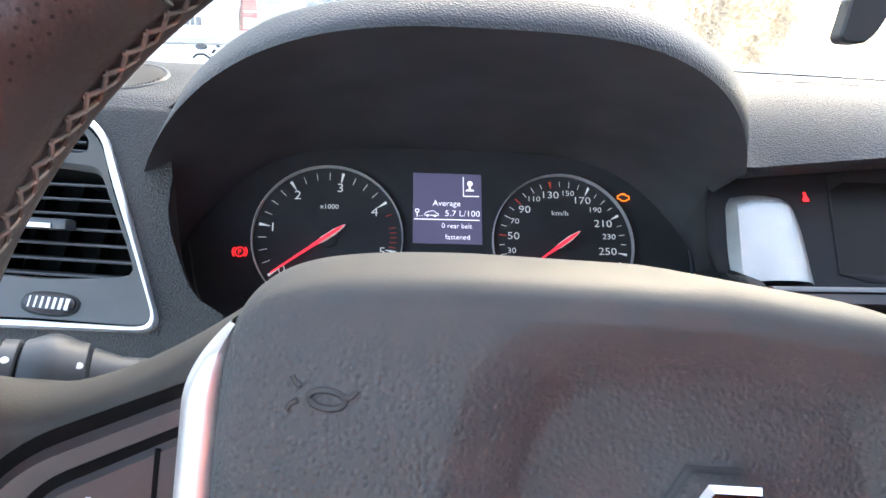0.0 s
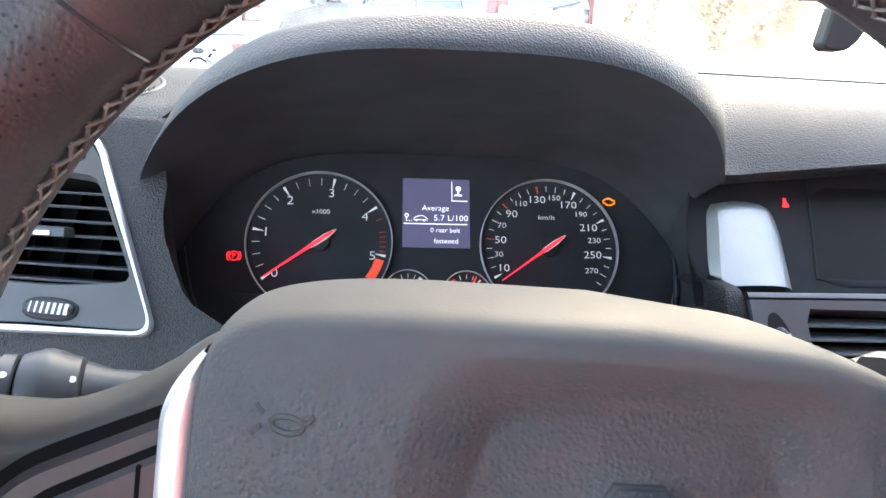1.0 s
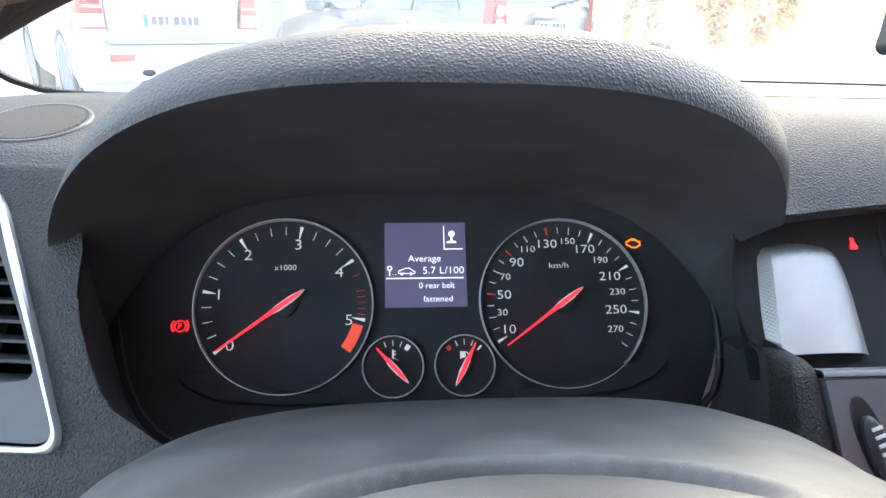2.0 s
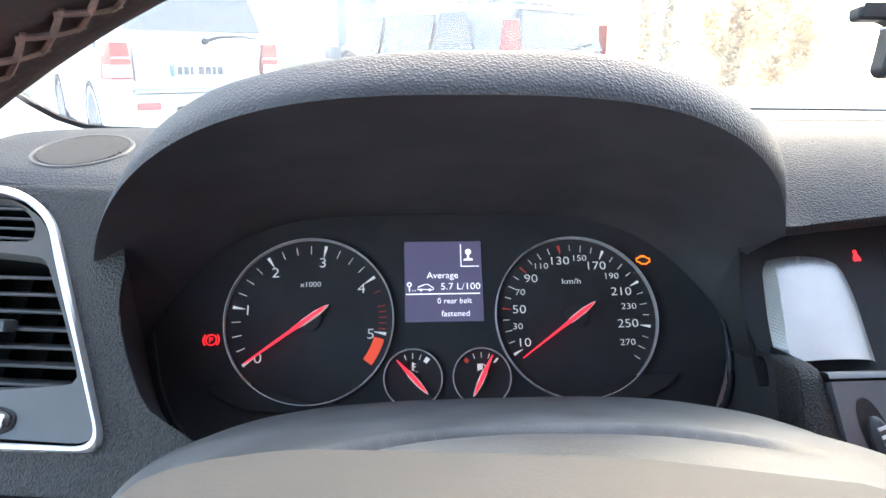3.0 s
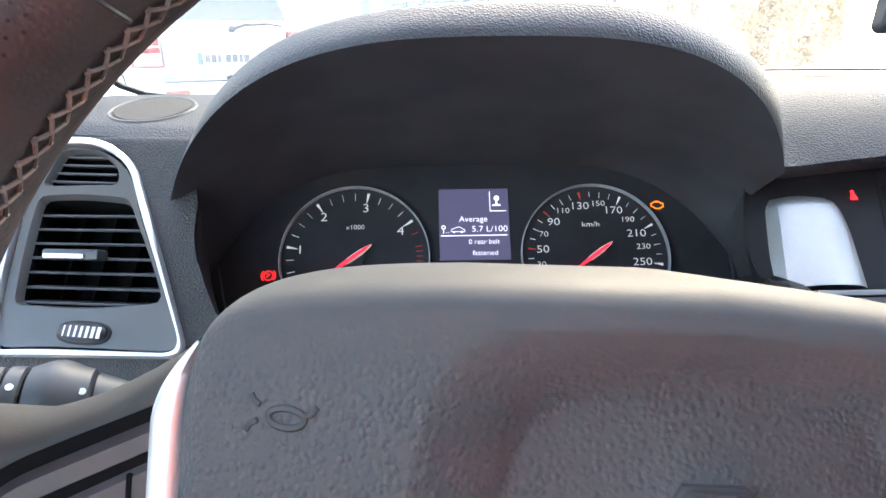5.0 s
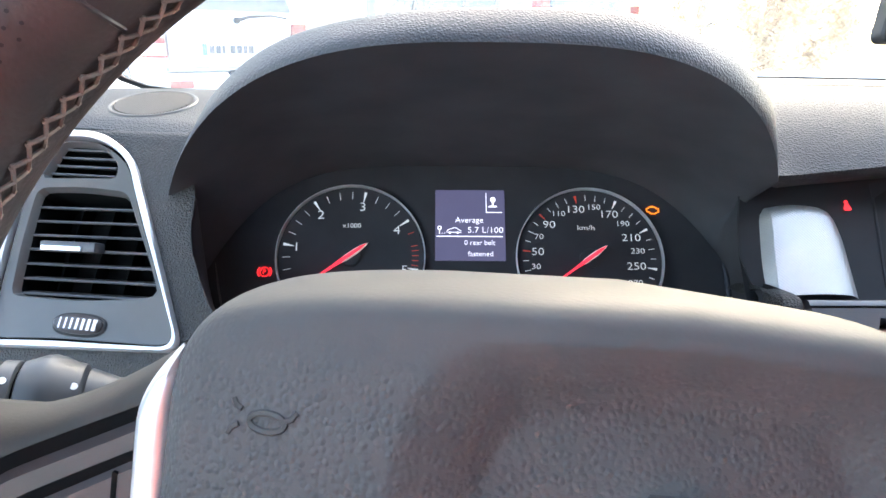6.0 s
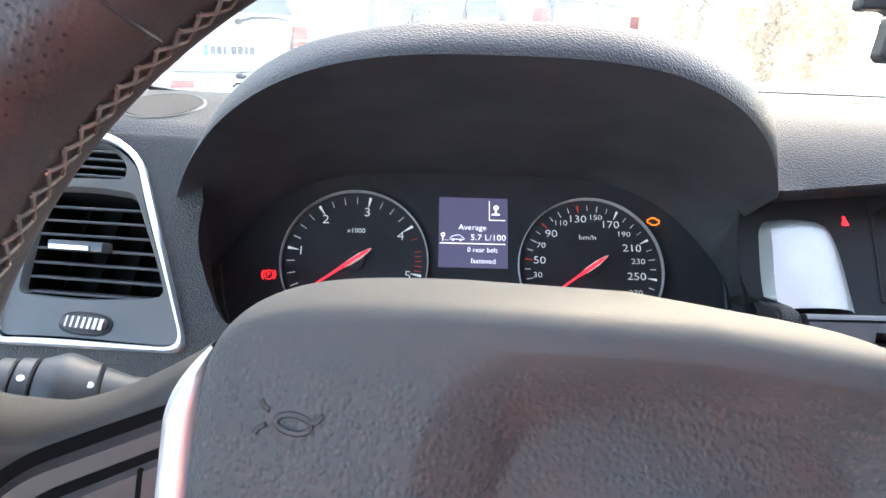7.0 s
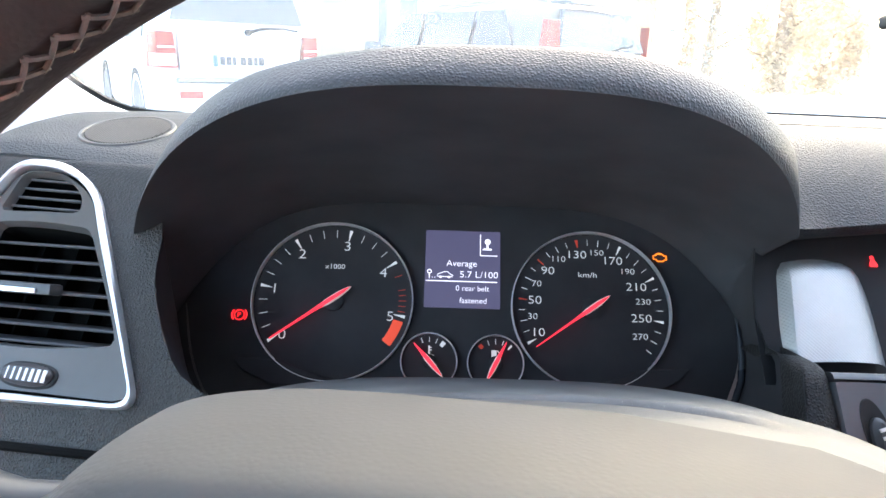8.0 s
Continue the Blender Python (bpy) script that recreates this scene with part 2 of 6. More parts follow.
def glass(name, base=0.03, dust_veil=0.0):
    """Thin clear glass: lets light through and mirrors a small part of it, more at a flat angle; a milky film stands in
    for veiling glare.
    """
    m = bpy.data.materials.new(name)
    m.use_nodes = True
    n, l = m.node_tree.nodes, m.node_tree.links
    n.remove(n["Principled BSDF"])
    clear, shine, mix, face = n.new("ShaderNodeBsdfTransparent"), n.new("ShaderNodeBsdfGlossy"), n.new("ShaderNodeMixShader"), n.new("ShaderNodeLayerWeight")
    clear.inputs["Color"].default_value = (0.97, 0.98, 0.98, 1)
    shine.inputs["Roughness"].default_value = 0.02
    face.inputs["Blend"].default_value = 0.5
    power, add = n.new("ShaderNodeMath"), n.new("ShaderNodeMath")
    power.operation, power.inputs[1].default_value = "POWER", 5.0
    add.operation, add.inputs[1].default_value = "ADD", base
    add.use_clamp = True
    l.new(face.outputs["Facing"], power.inputs[0])
    l.new(power.outputs["Value"], add.inputs[0])
    l.new(add.outputs["Value"], mix.inputs["Fac"])
    l.new(clear.outputs["BSDF"], mix.inputs[1])
    l.new(shine.outputs["BSDF"], mix.inputs[2])
    # haze put into the glass: an uneven milky film that washes out the view
    film, haze, veil_noise, run = n.new("ShaderNodeBsdfTranslucent"), n.new("ShaderNodeMixShader"), n.new("ShaderNodeTexNoise"), n.new("ShaderNodeMapRange")
    film.inputs["Color"].default_value = (0.95, 0.94, 0.92, 1)
    veil_noise.inputs["Scale"].default_value, veil_noise.inputs["Detail"].default_value = 9.0, 6
    l.new(n.new("ShaderNodeTexCoord").outputs["Object"], veil_noise.inputs["Vector"])
    run.inputs["From Min"].default_value, run.inputs["From Max"].default_value = 0.3, 0.7
    run.inputs["To Min"].default_value, run.inputs["To Max"].default_value = dust_veil * 0.75, dust_veil * 1.25
    l.new(veil_noise.outputs["Fac"], run.inputs["Value"])
    l.new(run.outputs["Result"], haze.inputs["Fac"])
    l.new(mix.outputs["Shader"], haze.inputs[1])
    l.new(film.outputs["BSDF"], haze.inputs[2])
    l.new(haze.outputs["Shader"], n["Material Output"].inputs["Surface"])
    return m


GLASS = glass("windscreen_glass", dust_veil=0.085)

# ---------------------------------------------------------------- mesh helpers


def smooth_edges(bm, angle=38):
    for f in bm.faces:
        f.smooth = True
    for e in bm.edges:
        if len(e.link_faces) == 2 and e.calc_face_angle(0.0) > radians(angle):
            e.smooth = False


def part(name, bm, material, parent=None, label="", angle=38, fix=True):
    """Links a bmesh as one mesh object, under a parent where there is one."""
    if fix:
        bmesh.ops.recalc_face_normals(bm, faces=bm.faces)
    bm.normal_update()
    smooth_edges(bm, angle)
    me = bpy.data.meshes.new(name)
    bm.to_mesh(me)
    bm.free()
    me.materials.append(material)
    ob = new(name, me)
    if parent is not None:
        ob.parent = parent
    if label:
        ob["label"] = label
    return ob


def thing(name, m, label, category, group="", kind=""):
    ob = new(name)
    ob.empty_display_size = 0.02
    ob.matrix_world = m
    return tagged(ob, label, category, group, kind)


def prism(pts, z0, z1, bm=None, bevel=0.0, m=None):
    """A plate of outline pts between two heights, its top edge chamfered."""
    bm = bm or bmesh.new()
    n = len(pts)
    cx, cy = sum(p[0] for p in pts) / n, sum(p[1] for p in pts) / n
    loops = []
    rows = [(z0, 0.0), (z1 - bevel, 0.0), (z1, bevel)] if bevel else [(z0, 0.0), (z1, 0.0)]
    for z, inset in rows:
        ring = []
        for i, (x, y) in enumerate(pts):
            ax, ay = pts[i - 1]
            bx, by = pts[(i + 1) % n]
            tx, ty = bx - ax, by - ay
            d = math.hypot(tx, ty) or 1
            nx, ny = ty / d, -tx / d
            if nx * (x - cx) + ny * (y - cy) < 0:
                nx, ny = -nx, -ny
            v = Vector((x - nx * inset, y - ny * inset, z))
            ring.append(bm.verts.new(m @ v if m else v))
        loops.append(ring)
    for a, b in zip(loops, loops[1:]):
        for i in range(n):
            bm.faces.new((a[i], a[(i + 1) % n], b[(i + 1) % n], b[i]))
    bm.faces.new(loops[-1])
    bm.faces.new(list(reversed(loops[0])))
    return bm


def loft(loops, closed=False, bm=None, cap=False):
    """Faces between rows of points of equal count."""
    bm = bm or bmesh.new()
    rows = [[bm.verts.new(p) for p in row] for row in loops]
    n = len(rows[0])
    for a, b in zip(rows, rows[1:]):
        for i in range(n if closed else n - 1):
            j = (i + 1) % n
            bm.faces.new((a[i], a[j], b[j], b[i]))
    if cap:
        bm.faces.new(rows[-1])
        bm.faces.new(list(reversed(rows[0])))
    return bm


def tube(path, radius, sides=10, bm=None, closed=False, squash=1.0):
    """A round bar along a path; radius may be a number or one for each point."""
    bm = bm or bmesh.new()
    path = [Vector(p) for p in path]
    n = len(path)
    loops = []
    up = Vector((0.13, 0.21, 1)).normalized()
    for i, p in enumerate(path):
        a = path[i - 1] if (i or closed) else p
        b = path[(i + 1) % n] if (i < n - 1 or closed) else p
        t = (b - a).normalized()
        side = t.cross(up).normalized()
        top = side.cross(t)
        r = radius[i] if isinstance(radius, (list, tuple)) else radius
        loops.append([p + (side * math.cos(k * math.tau / sides) + top * math.sin(k * math.tau / sides) * squash) * r for k in range(sides)])
    if closed:
        loops.append(loops[0])
        return bmesh_weld(loft(loops, closed=True, bm=bm))
    return loft(loops, closed=True, bm=bm, cap=True)


def bmesh_weld(bm, dist=1e-6):
    bmesh.ops.remove_doubles(bm, verts=bm.verts, dist=dist)
    return bm


def lathe(profile, sides=48, bm=None, m=None):
    """A body turned round the local z axis from (radius, height) pairs."""
    loops = []
    for r, z in profile:
        ring = [Vector((r * math.cos(k * math.tau / sides), r * math.sin(k * math.tau / sides), z)) for k in range(sides)]
        loops.append([m @ v for v in ring] if m else ring)
    return loft(loops, closed=True, bm=bm, cap=True)


def box(x0, x1, y0, y1, z0, z1, bevel=0.0, bm=None, m=None):
    """A bevelled block."""
    b = bmesh.new()
    bmesh.ops.create_cube(b, size=1, matrix=Matrix.Translation(((x0 + x1) / 2, (y0 + y1) / 2, (z0 + z1) / 2)) @ Matrix.Diagonal((x1 - x0, y1 - y0, z1 - z0, 1)))
    if bevel:
        bmesh.ops.bevel(b, geom=b.edges[:] + b.verts[:], offset=bevel, segments=2, affect="EDGES", profile=0.6)
    if m:
        bmesh.ops.transform(b, matrix=m, verts=b.verts)
    if bm is None:
        return b
    me = bpy.data.meshes.new("joined")
    b.to_mesh(me)
    b.free()
    bm.from_mesh(me)
    bpy.data.meshes.remove(me)
    return bm


def oval(cx, cy, rx, ry, n=32, power=2.0):
    out = []
    for k in range(n):
        a = k * math.tau / n
        c, s = math.cos(a), math.sin(a)
        out.append((cx + rx * math.copysign(abs(c) ** (2 / power), c), cy + ry * math.copysign(abs(s) ** (2 / power), s)))
    return out


def rounded(corners, radius, steps=5):
    """A closed outline with rounded corners; radius is a number or one for each corner."""
    out = []
    n = len(corners)
    for i, c in enumerate(corners):
        p, a, b = Vector(c), Vector(corners[i - 1]), Vector(corners[(i + 1) % n])
        r = radius[i] if isinstance(radius, (list, tuple)) else radius
        da, db = (a - p), (b - p)
        r = min(r, da.length * 0.48, db.length * 0.48)
        p0, p2 = p + da.normalized() * r, p + db.normalized() * r
        for k in range(steps + 1):
            t = k / steps
            q = p0 * (1 - t) ** 2 + p * 2 * t * (1 - t) + p2 * t * t
            out.append((q.x, q.y))
    return out


def frame_ring(outer, inner, z0, z1, bm=None, bevel=0.0):
    """A closed frame between two outlines of equal count."""
    def row(pts, z):
        return [(x, y, z) for x, y in pts]
    mid = [((a[0] * 3 + b[0]) / 4, (a[1] * 3 + b[1]) / 4) for a, b in zip(outer, inner)]
    mid2 = [((a[0] + b[0] * 3) / 4, (a[1] + b[1] * 3) / 4) for a, b in zip(outer, inner)]
    rows = [row(outer, z0), row(outer, z1 - bevel), row(mid, z1), row(mid2, z1), row(inner, z1 - bevel), row(inner, z0), row(outer, z0)]
    return bmesh_weld(loft(rows, closed=True, bm=bm))


def resample(pts, n):
    """n points at even steps along a closed outline, starting where it is farthest to the right."""
    k0 = max(range(len(pts)), key=lambda k: pts[k][0])
    pts = pts[k0:] + pts[:k0]
    closed = pts + [pts[0]]
    acc = [0.0]
    for a, b in zip(closed, closed[1:]):
        acc.append(acc[-1] + math.hypot(b[0] - a[0], b[1] - a[1]))
    out = []
    j = 0
    for i in range(n):
        s = acc[-1] * i / n
        while acc[j + 1] < s:
            j += 1
        t = (s - acc[j]) / ((acc[j + 1] - acc[j]) or 1)
        a, b = closed[j], closed[j + 1]
        out.append((a[0] + (b[0] - a[0]) * t, a[1] + (b[1] - a[1]) * t))
    return out


def radial(pts, c, n=96):
    """The outline as seen from c: one point for each of n even directions."""
    out = []
    m = len(pts)
    for k in range(n):
        a = k * math.tau / n
        dx, dy = math.cos(a), math.sin(a)
        best = None
        for i in range(m):
            (x0, y0), (x1, y1) = pts[i], pts[(i + 1) % m]
            ex, ey = x1 - x0, y1 - y0
            den = dx * ey - dy * ex
            if abs(den) < 1e-12:
                continue
            t = ((x0 - c[0]) * ey - (y0 - c[1]) * ex) / den
            s = ((x0 - c[0]) * dy - (y0 - c[1]) * dx) / den
            if t > 0 and -1e-9 <= s <= 1 + 1e-9 and (best is None or t > best):
                best = t
        out.append((c[0] + dx * best, c[1] + dy * best))
    return out


def letters(text, size, x, y, z, material, parent, name, thick=0.00015, width=None, spin=0.0, align="CENTER", thin=0.0, stretch=1.0):
    """Flat raised lettering in the built-in font, centred on (x, y)."""
    cu = bpy.data.curves.new(name, "FONT")
    cu.body, cu.size, cu.extrude, cu.align_x, cu.align_y, cu.resolution_u = text, size, thick, align, "CENTER", 3
    cu.offset = -thin
    tmp = bpy.data.objects.new(name, cu)
    me = bpy.data.meshes.new_from_object(tmp)
    bpy.data.objects.remove(tmp)
    bpy.data.curves.remove(cu)
    me.name = name
    xs = [v.co.x for v in me.vertices]
    ys = [v.co.y for v in me.vertices]
    cx, cy = (min(xs) + max(xs)) / 2, (min(ys) + max(ys)) / 2
    k = width / (max(xs) - min(xs)) if width else stretch
    for v in me.vertices:
        v.co.x, v.co.y = (v.co.x - cx) * k, v.co.y - cy
    me.materials.clear()
    me.materials.append(material)
    ob = new(name, me)
    ob.parent = parent
    ob.matrix_basis = pose(x, y, z, 0, 0, spin)
    return ob


def ease(t):
    t = max(0.0, min(1.0, t))
    return t * t * (3 - 2 * t)


def lerp(a, b, t):
    return a + (b - a) * t

# ---------------------------------------------------------------- frames of reference
LEAN = radians(33)
PANEL = Matrix(((1, 0, 0, 0), (0, math.sin(LEAN), -math.cos(LEAN), 0), (0, math.cos(LEAN), math.sin(LEAN), 0), (0, 0, 0, 1)))   # x right, y up the dial face, z to the driver


def on_panel(u, v, w=0.0):
    return PANEL @ Vector((u, v, w))


VENT_O = Vector((-0.23, -0.055, 0.02))
VENT_X, VENT_Y, VENT_N = Vector((0.98058, -0.19612, 0)), Vector((0.12105, 0.60523, 0.78680)), Vector((-0.15430, -0.77152, 0.61721))
VENT = Matrix(((*(VENT_X[0], VENT_Y[0], VENT_N[0]), VENT_O[0]), (VENT_X[1], VENT_Y[1], VENT_N[1], VENT_O[1]), (VENT_X[2], VENT_Y[2], VENT_N[2], VENT_O[2]), (0, 0, 0, 1)))

# ---------------------------------------------------------------- cabin shell


def dash_end(x):
    return 0.195 - 0.10 * x - 0.03 * x * x


def dash_front(x):
    left, mid, right = -0.0040 - 0.2 * (x + 0.219), 0.055, -0.042
    return lerp(lerp(left, mid, ease((x + 0.180) / 0.025)), right - 0.003 * max(0.0, 1 - abs(x - 0.182) / 0.02) ** 1.5, ease((x - 0.1575) / 0.010))


def dash_height(x, y):
    edge = 0.0675 + 0.105 * max(0.0, x - 0.19)
    t = max(0.0, min(1.0, (y + 0.042) / 0.11))
    right = 0.1125 - (0.1125 - edge) * (1 - t) ** 2.0
    rise = 0.089 + 0.19 * y if y < 0.06 else 0.1004 + 0.0033 * (1 - math.exp(-(y - 0.06) / 0.03))
    drop = 0.09 * max(0.0, y - 0.10)
    roll = 0.0042 * max(0.0, 1 - (y - (-0.0040 - 0.2 * (x + 0.219))) / 0.012) ** 2     # the edge rolls over into the fascia below
    left = rise - drop - roll - 5.0 * max(0.0, -0.27 - x) ** 2
    return lerp(left, right, ease((x + 0.12) / 0.24))


def dash_skin(x0, x1, v0, v1, nx, ny, lift=0.0):
    rows = []
    for i in range(nx + 1):
        x = lerp(x0, x1, i / nx)
        row = []
        for j in range(ny + 1):
            y = lerp(dash_front(x), dash_end(x), lerp(v0, v1, j / ny))
            row.append((x, y, dash_height(x, y) + lift))
        rows.append(row)
    return rows


def build_dashboard():
    rows = dash_skin(-0.44, 1.12, 0.0, 1.0, 180, 26)
    for row in rows:          # a rounded front edge and an underside, so that the skin has thickness
        x, y, z = row[0]
        d = 0.35 + 0.65 * ease((x - 0.172) / 0.02) if x > 0 else 1.0
        row[:0] = [(x, y + 0.06, z - 0.030 * d), (x, y + 0.03, z - 0.016 * d), (x, y + 0.004, z - 0.006 * d), (x, y + 0.0005, z - 0.002 * d)]
        x, y, z = row[-1]
        row += [(x, y + 0.004, z - 0.003), (x, y + 0.006, z - 0.03)]
    ob = part("dashboard_top", loft(rows), DASH, angle=60)
    tagged(ob, "dark grained plastic dashboard top, pale with glare", "dashboard", kind="structure")
    # perforated strip along the windscreen
    strip = []
    for row in dash_skin(0.19, 1.08, 0.55, 0.992, 90, 6, 0.0006):
        strip.append(row)
    ob = part("defroster_strip", loft(strip), DEFROST, angle=60)
    tagged(ob, "perforated dark plastic defroster strip along the windscreen", "trim", kind="structure")
    seal = [(x, dash_end(x) + 0.004, dash_height(x, dash_end(x)) + 0.0008) for x in [lerp(0.12, 1.1, k / 50) for k in range(51)]]
    ob = part("windscreen_seal", tube(seal, 0.0011, 8), RUBBER)
    tagged(ob, "thin black rubber seal at the foot of the windscreen", "trim", kind="structure")


build_dashboard()


def slab(name, x0, x1, y0, y1, z0, z1, material, label, category):
    return tagged(part(name, box(x0, x1, y0, y1, z0, z1, 0.004), material), label, category, kind="structure")


ROOF_Z, SIDE_L, SIDE_R, BACK = 0.60, -0.47, 1.18, -1.25
slab("ceiling", SIDE_L - 0.04, SIDE_R + 0.04, BACK - 0.05, -0.42, ROOF_Z, ROOF_Z + 0.04, HEADLINER, "grey cloth headliner of the car", "ceiling")
# added partition behind the camera, a maroon reflector for the wheel
slab("wall_back", -0.10, SIDE_R + 0.04, BACK - 0.05, BACK, -0.59, ROOF_Z + 0.01, CABIN, "unseen maroon partition added to bounce red light forward", "wall")
# kept low on the left so light enters from behind
slab("wall_back_low", SIDE_L - 0.04, -0.102, BACK - 0.05, BACK, -0.59, 0.26, CABIN, "unseen low maroon partition, left open above to admit light", "wall")
slab("floor", SIDE_L - 0.04, SIDE_R + 0.04, BACK, 0.5, -0.60, -0.55, DOORM, "dark carpeted car floor", "floor")
slab("wall_front", SIDE_L - 0.04, SIDE_R + 0.04, 0.30, 0.34, -0.55, 0.05, DOORM, "dark bulkhead below the dashboard", "wall")
for nm, xa, xb in (("wall_left", SIDE_L - 0.04, SIDE_L), ("wall_right", SIDE_R, SIDE_R + 0.04)):
    # unseen sills: low on the left to admit light, high right to block it
    slab(nm, xa, xb, BACK, 0.30, -0.55, -0.05 if xa < 0 else 0.44, DOORM, "unseen grey door side, its height set to steer side light", "wall")
    slab(nm + "_rail", xa, xb, BACK, -0.42, 0.52, ROOF_Z, HEADLINER, "grey trim above the side window", "wall")
    slab(nm + "_post", xa, xb, -0.82, -0.72, -0.05 if xa < 0 else 0.44, 0.52, HEADLINER, "grey trim of the door post", "wall")


def build_pillar(side):
    """The windscreen post: a rounded pale band that climbs back from the dash corner."""
    inner = [(-0.262, 0.222, 0.0905), (-0.285, 0.218, 0.0915), (-0.303, 0.213, 0.0945), (-0.320, 0.207, 0.102), (-0.336, 0.199, 0.115), (-0.352, 0.190, 0.131),
             (-0.385, 0.150, 0.175), (-0.425, 0.07, 0.255), (-0.455, -0.06, 0.36), (-0.475, -0.25, 0.49), (-0.485, -0.45, 0.60)]
    rows = []
    for i, (x, y, z) in enumerate(inner):
        k = i / (len(inner) - 1)
        w = lerp(0.055, 0.085, min(1, k * 2))
        rows.append([(x + 0.001, y + 0.012, z - 0.002), (x, y, z), (x - 0.008, y - 0.018, z - 0.001), (x - 0.03 * w / 0.085, y - 0.65 * w, z - 0.012), (x - 0.06 * w / 0.085, y - 1.25 * w, z - 0.042),
                     (x - 0.09, y - 1.5 * w, z - 0.075), (x - 0.12, y - 1.2 * w, z - 0.09)])
    if side > 0:
        rows = [[(0.74 - x, y - 0.05, z) for x, y, z in r] for r in rows]
    ob = part("pillar_left" if side < 0 else "pillar_right", loft(rows), PILLAR, angle=60)
    tagged(ob, "pale woven trim of the windscreen pillar", "pillar", kind="structure")
    if side < 0:
        band = []
        near = [(x * 0.945 - 0.0015, y * 0.945 - 0.0225, z * 0.945 + 0.0078) for x, y, z in inner[:7]]     # printed on the inner face of the glass
        for i, (x, y, z) in enumerate(near):
            w = 0.0042 - 0.0003 * i
            band.append([(x, y + 0.004, z - 0.001), (x + w, y + 0.005, z + w * 0.55), (x + w + 0.0005, y + 0.008, z + w * 0.55), (x, y + 0.007, z - 0.001)])
        ob = part("windscreen_border", loft(band, closed=True, cap=True), BLACK)
        tagged(ob, "black printed border of the windscreen with fine teeth", "trim", kind="structure")
        bm = bmesh.new()
        for a, b in zip(near[:6], near[1:7]):
            a, b = Vector(a) + Vector((0.0006, -0.001, 0.0008)), Vector(b) + Vector((0.0006, -0.001, 0.0008))
            steps = max(2, int((b - a).length / 0.0017))
            for s in range(steps):
                p = a.lerp(b, s / steps) + Vector((0.0035, 0.006, 0.0014))
                t = (b - a).normalized() * 0.0005
                q = p + Vector((0.0007, 0.0005, 0.0015))
                for d in (0.0, 0.0006):
                    vs = [bm.verts.new(p - t + Vector((0, d, 0))), bm.verts.new(p + t + Vector((0, d, 0))), bm.verts.new(q + Vector((0, d, 0)))]
                    bm.faces.new(vs)
        ob = part("border_teeth", bm, BLACK, fix=False)
        tagged(ob, "fine black teeth along the windscreen border", "trim", kind="stuff")


build_pillar(-1)
build_pillar(1)


def build_windscreen():
    rows = []
    for i in range(13):
        x = lerp(-0.50, 1.20, i / 12)
        bow = 0.10 * ((x - 0.37) / 0.8) ** 2
        rows.append([(x, lerp(0.285 - bow, -0.40, k / 10), lerp(0.075, 0.615, k / 10) + 0.03 * math.sin(math.pi * k / 10)) for k in range(11)])
    bm = loft(rows)
    ob = part("windscreen", bm, GLASS, fix=False)
    ob.visible_shadow = False
    tagged(ob, "clear curved windscreen above the dashboard, with a milky veil for glare", "windscreen", kind="structure")


build_windscreen()


def build_warning_decal():
    """The black airbag pictogram on the foot of the windscreen."""
    root = thing("warning_sticker", pose(-0.2047, 0.1996, 0.1068, 75), "small black pictogram sticker at the foot of the windscreen", "sticker")
    part("head", prism(oval(-0.005, 0.0035, 0.0055, 0.0028), 0, 0.0003), BLACK, root)
    part("body", tube([(-0.0125, -0.007, 0.0002), (-0.009, -0.0035, 0.0002), (-0.003, -0.003, 0.0002), (0.003, -0.0065, 0.0002)], 0.0011, 6), BLACK, root)
    part("arm", prism([(0.003, -0.002), (0.006, 0.002), (0.008, 0.001), (0.0055, -0.0025)], 0, 0.0003), BLACK, root)
    part("bag", prism(oval(0.0095, 0.0045, 0.0022, 0.0013), 0, 0.0003), BLACK, root)
    part("line", prism([(0.001, -0.003), (0.0075, -0.0085), (0.0085, -0.008), (0.002, -0.0025)], 0, 0.0003), BLACK, root)


build_warning_decal()

# ---------------------------------------------------------------- cluster visor and recess
# the curved edge of the left fascia towards the instruments, in the vent's own plane
FASCIA_EDGE = [(0.0590, 0.0390), (0.0598, 0.0300), (0.0612, 0.0190), (0.0660, 0.0050), (0.0745, -0.0105), (0.0845, -0.0255), (0.0970, -0.0372), (0.1120, -0.0462), (0.1350, -0.0560), (0.1700, -0.0660)]

LIP_W, LIP_BASE, LIP_RISE, LIP_X = 0.1947, 0.0355, 0.1056, -0.0006


def lip(u, grow=0.0):
    """The visor's front edge: an arch on a sloping plane; u runs from -1 to 1."""
    x = LIP_X + u * LIP_W
    z = LIP_BASE + LIP_RISE * (1 - abs(u) ** 2.96)
    y = -0.1426 - 1.16 * (z - 0.1411)
    return Vector((x, y, z))


def lip_out(u):
    """The way outwards from the arch, in the plane across the car."""
    a, b = lip(min(1, u + 0.01)), lip(max(-1, u - 0.01))
    t = Vector((a.x - b.x, 0, a.z - b.z)).normalized()
    return Vector((-t.z, 0, t.x))


def dial_edge(u, w=0.0):
    x = u * 0.180
    return on_panel(x, -0.012 + 0.079 * (1 - abs(u) ** 4.5), w)


def band(u):
    """How wide the front band is, from full at the right to slim at the left end."""
    return 1.0 - 0.10 * ease((0.3 - u) / 0.3) - 0.20 * ease(-u / 0.4) - 0.40 * ease((-u - 0.42) / 0.35)


def band_width(u):
    return (0.0035 + 0.0118 * band(u)) * (1 - 0.72 * ease((-u - 0.66) / 0.25) - 0.70 * ease((u - 0.70) / 0.19))


